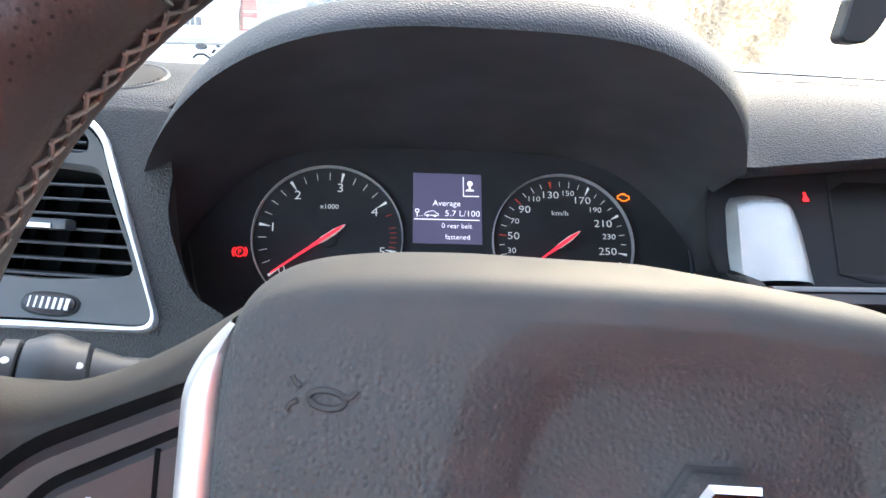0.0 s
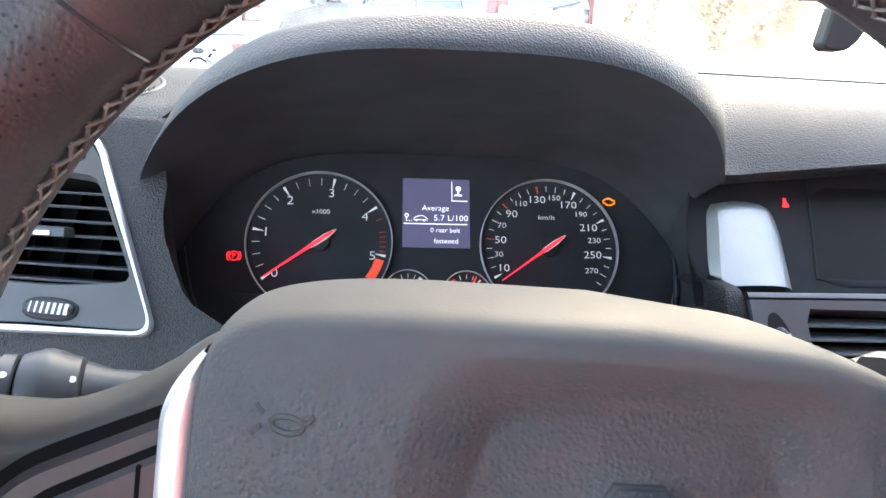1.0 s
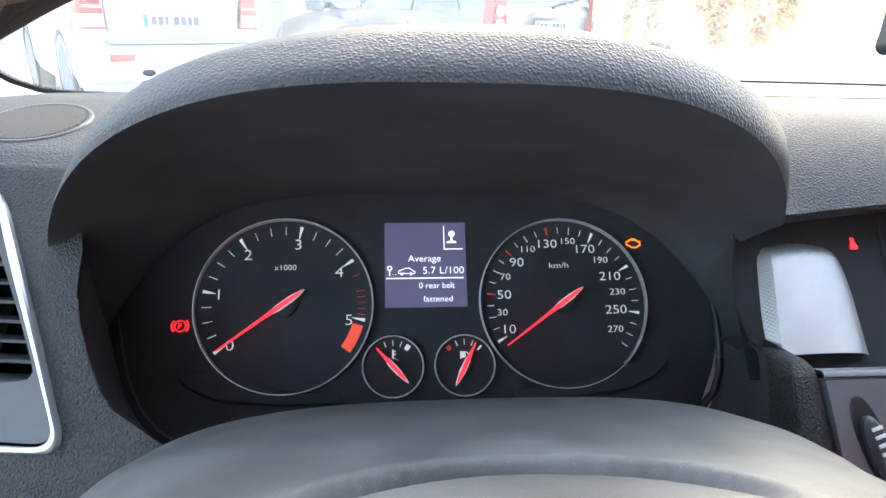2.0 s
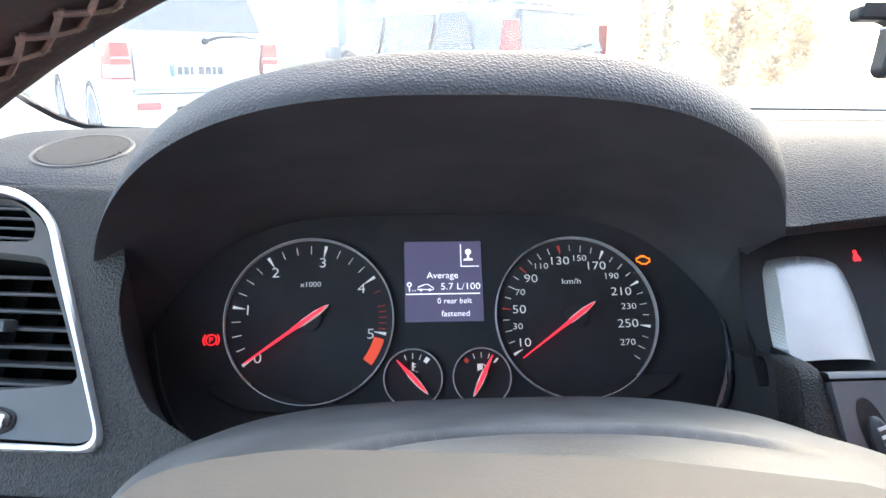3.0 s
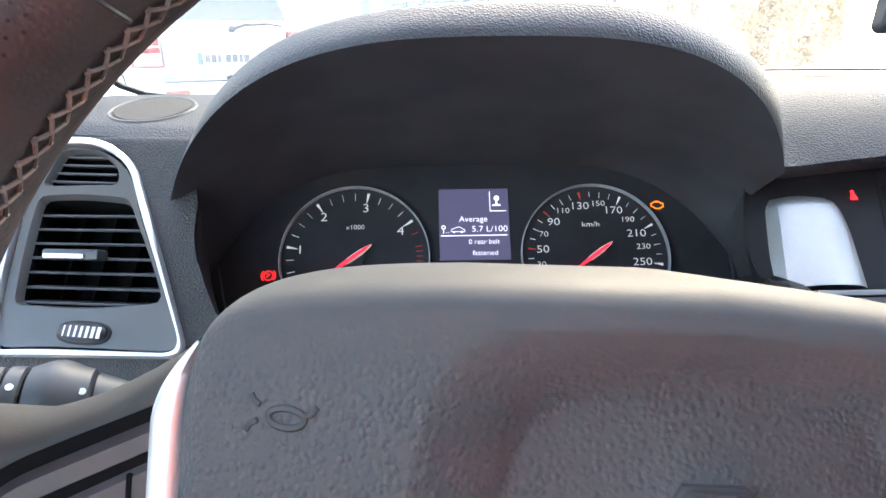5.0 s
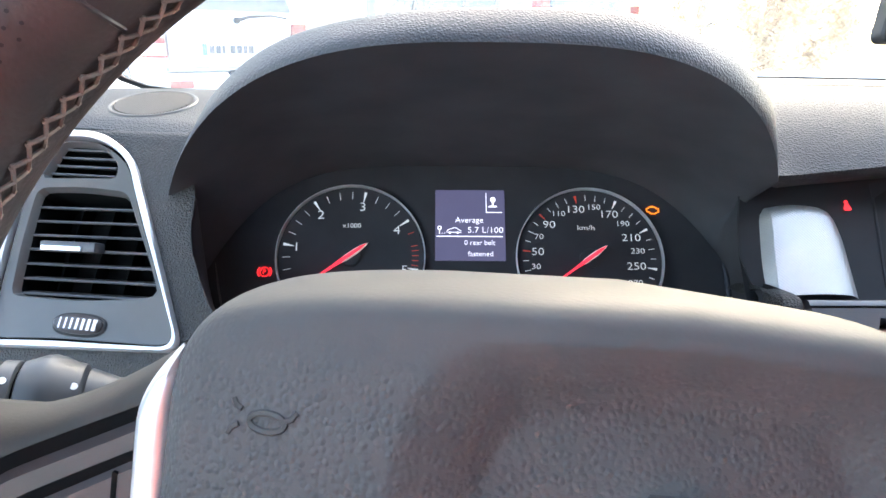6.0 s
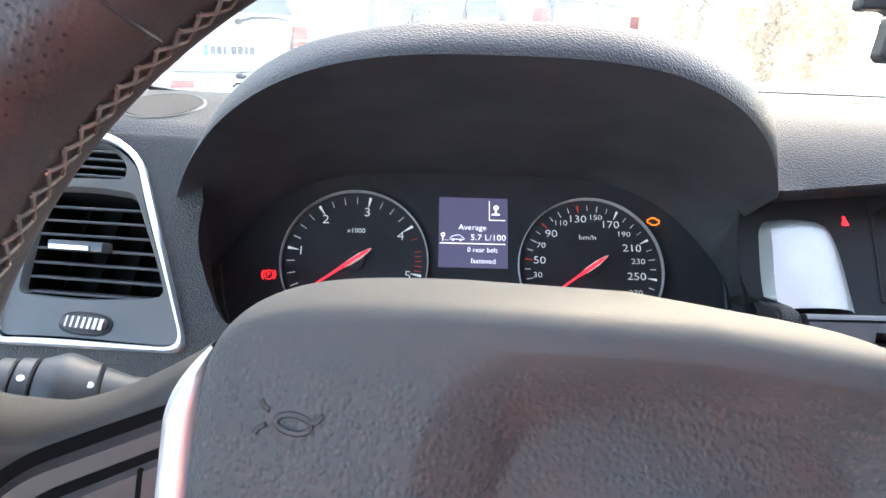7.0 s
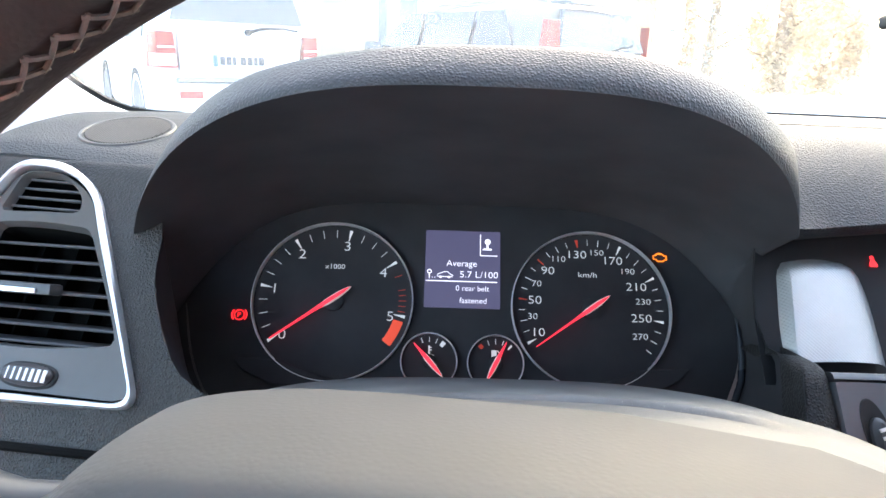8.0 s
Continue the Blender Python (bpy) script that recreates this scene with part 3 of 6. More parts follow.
def build_visor():
    us = [lerp(-0.968, 0.893, 0.5 + 0.5 * math.sin(lerp(-1, 1, k / 120) * math.pi / 2)) for k in range(121)]
    root = thing("instrument_visor", Matrix.Identity(4), "dark grained plastic visor arched over the instruments", "visor")
    shell = []
    for k in range(17):
        row = []
        for u in us:
            p, o = lip(u), lip_out(u)
            end = band(u)
            if k < 9:       # rounded lip rolling up and back over the front band
                w = k / 8
                q = p + o * (band_width(u) * w ** 0.82) + Vector((0, 0.017 * w ** 1.35 - 0.0005, 0))
            else:           # top skin, running back and settling on the dash
                t = (k - 8) / 7
                f = p + o * (band_width(u) + 0.0025 * end * math.sin(min(1, t * 2) * math.pi / 2)) + Vector((0, 0.017, 0))
                xb = u * 0.245
                yb = 0.165
                zb = 0.086 + (0.056 if u > 0 else lerp(0.056, 0.024, ease(-u / 0.5))) * (1 - abs(u) ** 2.2)
                back = Vector((xb, yb, zb))
                q = Vector((lerp(f.x, back.x, t), lerp(f.y, back.y, t), lerp(f.z, back.z, ease(t) * t)))
            if k == 16:     # tucked down behind, into the dash
                q = shell[-1][len(row)] + Vector((0, 0.012, -0.07))
            row.append(q)
        shell.append(row)
    part("visor_shell", loft(shell), VISOR, root, angle=60)
    lining = []
    for k in range(9):
        row = []
        for u in [-0.998, -0.99, -0.98] + us:      # past the left end it goes on behind the fascia
            a, b = lip(u) + Vector((0, -0.0005, 0)), dial_edge(u, -0.003)
            t = k / 8
            q = a.lerp(b, t) + lip_out(u) * (0.006 * math.sin(math.pi * t))
            row.append(q)
        lining.append(row)
    part("inner_lining", loft(lining), LINING, root, "matt black inner lining", angle=60)


build_visor()


def wall_between(name, front, back):
    """A matt black wall between two curves of equal count, bowed a little."""
    bulge = lip_out(0.893) if name == "recess_right" else Vector((0, 0, 0))      # meets the visor's lining
    rows = [[f.lerp(b, s / 8) + bulge * (0.006 * math.sin(math.pi * s / 8) * max(0.0, 1 - k / 5)) for k, (f, b) in enumerate(zip(front, back))] for s in range(9)]
    ob = part(name, loft(rows), LINING, angle=60)
    tagged(ob, "matt black side of the instrument recess", "recess", kind="structure")


def build_recess():
    """Black side walls of the recess below the visor's ends, from the fascia back to the dial face."""
    edge = [Vector((-0.1775, -0.032, 0.062))] + [VENT @ Vector((x, y, -0.0015)) for x, y in FASCIA_EDGE]
    front, back = [], []
    m = len(edge)
    for k in range(4 * (m - 1) + 1):
        i = min(k // 4, m - 2)
        front.append(edge[i].lerp(edge[i + 1], k / 4 - i))
        u = lerp(1.0, 0.45, (k / (4 * (m - 1))) ** 1.6)
        back.append(on_panel(-0.180 * u, -0.012 - 0.080 * (1 - u ** 9), -0.003))
    wall_between("recess_left", front, back)
    # on the right the recess runs out under the dash to the centre fascia and on to the grained corner
    p0 = lip(0.893) + Vector((0, -0.0005, 0))
    curve = [tuple(p0), (0.1670, -0.026, 0.050), (0.1620, -0.0395, 0.034), (0.1595, -0.053, 0.019), (0.1620, -0.067, 0.007), (0.163, -0.085, 0.0105), (0.1605, -0.1025, 0.0125),
             (0.1590, -0.1075, 0.009), (0.1590, -0.112, 0.0), (0.1590, -0.120, -0.014), (0.158, -0.133, -0.04), (0.150, -0.16, -0.09)]
    rim = [(0.1607, 0.0195), (0.170, 0.008), (0.1765, -0.006), (0.1785, -0.016), (0.1785, -0.028), (0.1765, -0.040), (0.174, -0.051), (0.170, -0.061), (0.1655, -0.070), (0.161, -0.077), (0.156, -0.085), (0.150, -0.093)]
    front, back = [], []
    m = len(curve)
    for k in range(4 * (m - 1) + 1):
        i = min(k // 4, m - 2)
        f = k / 4 - i
        front.append(Vector(curve[i]).lerp(Vector(curve[i + 1]), f))
        back.append(on_panel(lerp(rim[i][0], rim[i + 1][0], f), lerp(rim[i][1], rim[i + 1][1], f), -0.003))
    wall_between("recess_right", front, back)
    rows = []
    for k in range(21):
        u = lerp(-0.125, 0.150, k / 20)
        rows.append([on_panel(u, -0.080, -0.004), on_panel(u, -0.084, 0.03), Vector((u, -0.106, -0.032)), Vector((u, -0.125, -0.09))])
    ob = part("recess_sill", loft(rows), LINING)
    tagged(ob, "matt black sill under the instruments", "recess", kind="structure")


build_recess()

# ---------------------------------------------------------------- instrument panel


def wedge(r0, r1, w0, w1, a):
    """A tick from radius r0 to r1, its width w0 to w1, at the angle a from the top."""
    s, c = math.sin(radians(a)), math.cos(radians(a))
    out = []
    for r, w in ((r0, -w0), (r1, -w1), (r1, w1), (r0, w0)):
        out.append((r * s + w * c, r * c - w * s))
    return out


def needle(parent, length, tail, angle, spindle, width, z):
    """A red pointer with a pale-edged spindle over a dark hub."""
    m = pose(0, 0, 0, 0, 0, -angle)
    hub = part("hub_cap", lathe([(spindle * 0.52, 0.0004), (spindle * 0.52, z - 0.001), (spindle * 0.4, z)], 28), FACE, parent, "dark round hub cap")
    pale = [(0, -tail), (width * 0.5, -tail * 0.86), (width * 1.2, -tail * 0.35), (width * 1.15, spindle * 0.3), (width * 0.4, spindle * 0.75),
            (-width * 0.4, spindle * 0.75), (-width * 1.15, spindle * 0.3), (-width * 1.2, -tail * 0.35), (-width * 0.5, -tail * 0.86)]
    p = part("spindle", prism(pale, z, z + 0.0022, bevel=0.0005), PALE, parent, "pale pointed spindle")
    p.matrix_basis = m
    red = [(0, -tail * 0.95), (width * 0.62, -tail * 0.6), (width * 0.80, 0), (width * 0.76, spindle * 0.6), (width * 0.5, spindle), (width * 0.2, length), (-width * 0.2, length), (-width * 0.5, spindle), (-width * 0.76, spindle * 0.6), (-width * 0.80, 0), (-width * 0.62, -tail * 0.6)]
    q = part("pointer", prism(red, z + 0.0008, z + 0.0030, bevel=0.0004), NEEDLE, parent, "lit red pointer")
    q.matrix_basis = m
    return hub


def ring_only(parent, r, w, h):
    """An open ring, hollow inside."""
    prof = [(r + w * 0.5, 0.0), (r + w * 0.5, h * 0.6), (r + w * 0.2, h), (r - w * 0.25, h), (r - w * 0.5, h * 0.5), (r - w * 0.6, 0.0)]
    loops = [[Vector((a * math.cos(k * math.tau / 96), a * math.sin(k * math.tau / 96), z)) for k in range(96)] for a, z in prof]
    loops.append(loops[0])
    return part("ring", bmesh_weld(loft(loops, closed=True)), RINGM, parent, "polished metal ring")


def sub(name, parent, x, y, label):
    ob = new(name)
    ob.empty_display_size = 0.01
    ob.parent = parent
    ob.matrix_basis = pose(x, y, 0)
    ob["label"] = label
    return ob


def gauge_face(parent, r):
    return part("dial_face", lathe([(r, 0.0002), (r, 0.0008)], 72), FACE, parent, "plain black dial face")


CLUSTER = thing("instrument_cluster", PANEL, "black instrument cluster with lit dials, red needles and violet display", "instrument cluster")


def build_backplate():
    top = [(0.180 * u, -0.012 + 0.079 * (1 - abs(u) ** 4.5)) for u in [lerp(1, -1, k / 40) for k in range(41)]]
    low = [(0.180 * c, -0.012 - 0.080 * (1 - abs(c) ** 9)) for c in [lerp(-1, 1, k / 40) for k in range(1, 40)]]
    part("backplate", prism(top + low, -0.006, -0.0002), FACE, CLUSTER, "matt black backplate")
    left = [(-0.1720, -0.0060), (-0.1702, -0.0138), (-0.1680, -0.0250), (-0.1652, -0.0360), (-0.1610, -0.0470), (-0.1550, -0.0580), (-0.1464, -0.0680), (-0.1362, -0.0738)]
    right = [(0.1722, -0.0050), (0.1735, -0.0140), (0.1737, -0.0300), (0.1718, -0.0440), (0.1668, -0.0560), (0.1580, -0.0650), (0.1480, -0.0720)]
    for path, slim, wide, shine in ((left, 0.0003, 0.0006, GUN), (right, 0.0006, 0.0021, GLOSS)):       # rims of the clear cover at both ends
        fine = [(lerp(a[0], b[0], k / 4), lerp(a[1], b[1], k / 4), 0.006) for a, b in zip(path, path[1:]) for k in range(4)]
        part("cover_rim", tube(fine, [lerp(slim, wide, ease(k / 8)) for k in range(len(fine))], 10), shine, CLUSTER, "dark rim of the clear cover")
    for sign in (-1, 1):       # the sloping lower shelf beside each large dial
        pts = [(sign * 0.141, -0.037), (sign * 0.112, -0.0385), (sign * 0.085, -0.048), (sign * 0.05, -0.0525), (sign * 0.05, -0.057), (sign * 0.088, -0.0565), (sign * 0.118, -0.053), (sign * 0.134, -0.046)]
        part("lower_shelf", prism(pts, 0.0, 0.0035, bevel=0.001), FACE, CLUSTER, "black shelf under the dial")


build_backplate()


def build_tachometer():
    g = sub("tachometer", CLUSTER, -0.0822, -0.0002, "black rev counter with red zone, needle at zero")
    gauge_face(g, 0.0499)
    ring_only(g, 0.0507, 0.0009, 0.0042)
    for k in range(0, 17):
        a = 11.1 + 45.33 * (k / 4 - 3)
        pts = wedge(0.0471, 0.0396, 0.0010, 0.00015, a) if k % 4 == 0 else wedge(0.0465, 0.0413, 0.00018, 0.00018, a)
        part("tick", prism(pts, 0.0008, 0.0011), MARK, g)
    part("tick", prism(wedge(0.0471, 0.0396, 0.0010, 0.00015, 11.1 + 45.33 * 2), 0.0008, 0.0011), MARK, g)
    for s in (4.25, 4.52, 4.62, 4.72, 4.82, 4.92):
        part("red_tick", prism(wedge(0.0465, 0.0419, 0.0002, 0.0002, 11.1 + 45.33 * (s - 3)), 0.0008, 0.0011), REDMARK, g)
    zone = [(0.0468 * math.sin(radians(a)), 0.0468 * math.cos(radians(a))) for a in range(106, 128, 3)] + [(0.0405 * math.sin(radians(a)), 0.0405 * math.cos(radians(a))) for a in range(127, 105, -3)]
    part("red_zone", prism(zone, 0.0008, 0.0011), REDZONE, g, "solid red zone block")
    for s, x, y in (("0", -0.0300, -0.0225), ("1", -0.0373, 0.0066), ("2", -0.0216, 0.0297), ("3", 0.0071, 0.0357), ("4", 0.0311, 0.0190), ("5", 0.0368, -0.0093)):
        letters(s, 0.0088, x, y, 0.0010, MARK, g, "numeral", thin=0.00012, stretch=1.2)
    letters("x1000", 0.0046, 0.0, 0.0220, 0.0010, MARK, g, "unit_text", thin=0.00005, width=0.0125)
    needle(g, 0.0448, 0.0143, -125.5, 0.0135, 0.0016, 0.0040)


def build_speedometer():
    g = sub("speedometer", CLUSTER, 0.0822, -0.0010, "black speedometer, needle at zero")
    gauge_face(g, 0.0499)
    ring_only(g, 0.0507, 0.0008, 0.0042)
    for v in range(10, 290, 10):
        a = -10.2 + 0.911 * (v - 130)
        if v in (50, 90, 130):
            part("red_tick", prism(wedge(0.0463, 0.0410, 0.0010 if v == 130 else 0.0005, 0.0002, a), 0.0008, 0.0011), REDMARK, g)
        elif v in (10, 170, 210, 250):
            part("tick", prism(wedge(0.0467, 0.0403, 0.0009, 0.00015, a), 0.0008, 0.0011), MARK, g)
        else:
            part("tick", prism(wedge(0.0461, 0.0417 if v % 20 else 0.0422, 0.00018, 0.00018, a), 0.0008, 0.0011), MARK, g)
    big = (("10", -0.0332, -0.0157), ("50", -0.0357, 0.0049), ("90", -0.0271, 0.0245), ("130", -0.0075, 0.0358), ("170", 0.0159, 0.0323), ("210", 0.0299, 0.0153), ("250", 0.0321, -0.0051))
    small = (("30", -0.0372, -0.0057), ("70", -0.0345, 0.0157), ("110", -0.0197, 0.0325), ("150", 0.0054, 0.0374), ("190", 0.0251, 0.0254), ("230", 0.0338, 0.0057), ("270", 0.0307, -0.0168))
    for s, x, y in big:
        letters(s, 0.0075, x, y, 0.0010, MARK, g, "numeral", thin=0.00010, stretch=1.22)
    for s, x, y in small:
        letters(s, 0.0055, x, y, 0.0010, MARK, g, "numeral", thin=0.00008, stretch=1.22)
    letters("km/h", 0.0049, -0.0014, 0.0223, 0.0010, MARK, g, "unit_text", thin=0.00005, width=0.0118)
    needle(g, 0.0440, 0.0143, -125.5, 0.0135, 0.0016, 0.0040)


def build_small_gauge(name, x, y, angle, label, fuel):
    g = sub(name, CLUSTER, x, y, label)
    gauge_face(g, 0.0170)
    ring_only(g, 0.0174, 0.0008, 0.0032)
    for a in (-20, 0, 20):
        part("tick", prism(wedge(0.0150, 0.0118, 0.00022, 0.00022, a), 0.0008, 0.0011), MARK, g)
    if fuel:
        part("red_tick", prism(wedge(0.0150, 0.0122, 0.0013, 0.0012, -42), 0.0008, 0.0011), REDMARK, g)
        part("tick", prism(wedge(0.0150, 0.0115, 0.0006, 0.0005, 42), 0.0008, 0.0011), MARK, g)
        part("pump_body", prism([(-0.0026, 0.0032), (-0.0026, 0.0080), (0.0006, 0.0080), (0.0006, 0.0032)], 0.0008, 0.0011), MARK, g)
        part("pump_hose", tube([(0.0008, 0.0040, 0.001), (0.0020, 0.0040, 0.001), (0.0022, 0.0066, 0.001), (0.0010, 0.0078, 0.001)], 0.0003, 6), MARK, g)
    else:
        part("tick", prism(wedge(0.0152, 0.0118, 0.0014, 0.0012, 38), 0.0008, 0.0011), MARK, g)
        part("thermometer", prism([(-0.0005, 0.0046), (-0.0005, 0.0096), (0.0005, 0.0096), (0.0005, 0.0088), (0.0016, 0.0088), (0.0016, 0.0082), (0.0005, 0.0082), (0.0005, 0.0072), (0.0016, 0.0072), (0.0016, 0.0066), (0.0005, 0.0066), (0.0005, 0.0046)], 0.0008, 0.0011), MARK, g)
        part("wave_line", tube([(lerp(-0.003, 0.003, k / 12), 0.0040 + 0.0004 * math.sin(k), 0.001) for k in range(13)], 0.0003, 6), MARK, g)
    needle(g, 0.0142, 0.0132, angle, 0.0085, 0.0015, 0.0028)


build_tachometer()
build_speedometer()
build_small_gauge("temperature_gauge", -0.0201, -0.0368, -42.0, "small black coolant gauge, needle low", False)
build_small_gauge("fuel_gauge", 0.0214, -0.0370, 27.0, "small black fuel gauge, needle high", True)


def build_display():
    d = sub("trip_display", CLUSTER, 0.0, 0.0228, "lit violet trip display with white writing")
    part("screen", prism(rounded([(-0.0244, -0.0256), (0.0243, -0.0256), (0.0243, 0.0257), (-0.0244, 0.0257)], 0.0004, 2), 0.0, 0.0007), SCREEN, d, "violet lit screen")
    letters("Average", 0.0057, -0.0008, 0.0030, 0.0009, GLYPH, d, "text_line", thin=0.00006, width=0.0195)
    letters("5.7 L/100", 0.0060, 0.0105, -0.0036, 0.0009, GLYPH, d, "text_line", thin=0.00006, width=0.0245)
    letters("0 rear belt", 0.0050, 0.0064, -0.0127, 0.0009, GLYPH, d, "text_line", thin=0.00006, width=0.0212)
    letters("fastened", 0.0050, 0.0068, -0.0207, 0.0009, GLYPH, d, "text_line", thin=0.00006, width=0.0172)
    part("divider", prism([(-0.0236, -0.0086), (0.0224, -0.0086), (0.0224, -0.0080), (-0.0236, -0.0080)], 0.0007, 0.0010), GLYPH, d)
    part("corner_line", prism([(0.0110, 0.0236), (0.0110, 0.0090), (0.0224, 0.0090), (0.0224, 0.0095), (0.0115, 0.0095), (0.0115, 0.0236)], 0.0007, 0.0010), GLYPH, d)
    part("lever_knob", prism(oval(0.0160, 0.0186, 0.0019, 0.0019, 20), 0.0007, 0.0010), GLYPH, d)
    part("lever_stem", prism([(0.0155, 0.0186), (0.0152, 0.0142), (0.0166, 0.0142), (0.0163, 0.0186)], 0.0007, 0.0010), GLYPH, d)
    part("lever_base", prism([(0.0125, 0.0130), (0.0188, 0.0130), (0.0184, 0.0142), (0.0136, 0.0142)], 0.0007, 0.0010), GLYPH, d)
    part("key_loop", frame_ring(oval(-0.0215, -0.0022, 0.0015, 0.0015, 20), oval(-0.0215, -0.0022, 0.0009, 0.0009, 20), 0.0007, 0.0010), GLYPH, d)
    part("key_shaft", prism([(-0.0218, -0.0037), (-0.0218, -0.0066), (-0.0212, -0.0066), (-0.0212, -0.0037)], 0.0007, 0.0010), GLYPH, d)
    for x in (-0.0196, -0.0180):
        part("dot", prism(oval(x, -0.0060, 0.0003, 0.0003, 8), 0.0007, 0.0010), GLYPH, d)
    car = [(-0.0165, -0.0053), (-0.0160, -0.0038), (-0.0140, -0.0030), (-0.0118, -0.0022), (-0.0098, -0.0022), (-0.0080, -0.0036), (-0.0066, -0.0044), (-0.0066, -0.0055)]
    part("car_outline", tube([(x, y, 0.0009) for x, y in car], 0.00025, 6, closed=True), GLYPH, d)
    for x in (-0.0143, -0.0089):
        part("car_wheel", prism(oval(x, -0.0057, 0.0008, 0.0008, 12), 0.0007, 0.0010), GLYPH, d)


build_display()


def build_warning_lights():
    p = sub("brake_light", CLUSTER, -0.1402, -0.0112, "lit red parking brake symbol")
    part("circle", frame_ring(oval(0, 0, 0.0034, 0.0034, 28), oval(0, 0, 0.0028, 0.0028, 28), 0.0, 0.0006), RED_LAMP, p)
    letters("P", 0.0046, 0, 0, 0.0006, RED_LAMP, p, "letter")
    for s in (-1, 1):
        arc = [(s * 0.0046 * math.cos(radians(a)), 0.0046 * math.sin(radians(a)), 0.0004) for a in range(-42, 43, 12)]
        part("bracket", tube(arc, 0.00045, 6), RED_LAMP, p)
    e = sub("engine_light", CLUSTER, 0.1289, 0.0347, "lit amber engine symbol")
    shape = [(-0.0042, -0.0012), (-0.0042, 0.0012), (-0.0030, 0.0012), (-0.0022, 0.0022), (0.0018, 0.0022), (0.0030, 0.0010), (0.0042, 0.0014), (0.0042, -0.0016), (0.0030, -0.0016), (0.0020, -0.0026), (-0.0014, -0.0026), (-0.0028, -0.0012)]
    part("outline", tube([(x, y, 0.0004) for x, y in shape], 0.00048, 6, closed=True), AMBER_LAMP, e)
    part("filler_cap", prism([(-0.0012, 0.0024), (-0.0012, 0.0031), (0.0012, 0.0031), (0.0012, 0.0024)], 0, 0.0006), AMBER_LAMP, e)


build_warning_lights()

# ---------------------------------------------------------------- left fascia and air vent
VENT_OUT = rounded([(-0.0135, 0.0795), (-0.046, 0.0795), (-0.0600, 0.0480), (-0.0560, -0.0120), (-0.0460, -0.0600), (0.0770, -0.0525), (0.0440, 0.0080), (0.0120, 0.0640)],
                   [0.03, 0.012, 0.02, 0.03, 0.010, 0.013, 0.04, 0.012], 9)
VENT_C = (-0.012, 0.005)


def shrink(pts, d, c):
    out = []
    for x, y in pts:
        l = math.hypot(x - c[0], y - c[1])
        out.append((c[0] + (x - c[0]) * (l - d) / l, c[1] + (y - c[1]) * (l - d) / l))
    return out


def build_fascia_left():
    edge = radial(VENT_OUT, VENT_C, 128)
    far = radial(rounded([*reversed(FASCIA_EDGE), (0.052, 0.060), (0.050, 0.0835), (-0.26, 0.0835), (-0.26, -0.21), (0.30, -0.21)], 0.004, 4), VENT_C, 128)
    rows = []
    for t in (0.0, 0.04, 0.12, 0.25, 0.45, 0.7, 0.9, 1.0):
        row = []
        for (x0, y0), (x1, y1) in zip(edge, far):
            x, y = lerp(x0, x1, t), lerp(y0, y1, t)
            roll = -0.010 * ease((y - 0.080) / 0.012) - 0.5 * max(0, -0.075 - y) ** 1.6 - 1.2 * max(0, -0.09 - x) ** 2
            row.append(VENT @ Vector((x, y, roll)))
        rows.append(row)
    inner = [VENT @ Vector((x, y, -0.012)) for x, y in edge]
    ob = part("fascia_left", loft([inner] + rows, closed=True), FASCIA, angle=60)
    tagged(ob, "dark grained plastic fascia around the air vent", "fascia", kind="structure")


build_fascia_left()


def build_fascia_seam():
    path = [VENT @ Vector((lerp(-0.24, 0.15, k / 30), -0.0780 + 0.045 * max(0.0, lerp(-0.24, 0.15, k / 30)), 0.0004)) for k in range(31)]
    tagged(part("trim_seam", tube(path, 0.0024, 8), HOLE), "dark joint along the lower edge of the fascia", "trim", kind="structure")


build_fascia_seam()


def slat_mesh(w0, w1, depth=0.012, thick=0.0016):
    """One vent slat: a thin bar with a rounded front edge; w0 and w1 are its left and right ends."""
    prof = [(0, 0), (0.0004, 0.0007), (0.0016, thick / 2), (depth, thick * 0.8), (depth, -thick * 0.2), (0.0016, -thick / 2), (0.0004, -0.0007)]
    return loft([[(x, y, -z) for z, y in prof] for x in (w0, w1)], closed=True, cap=True)


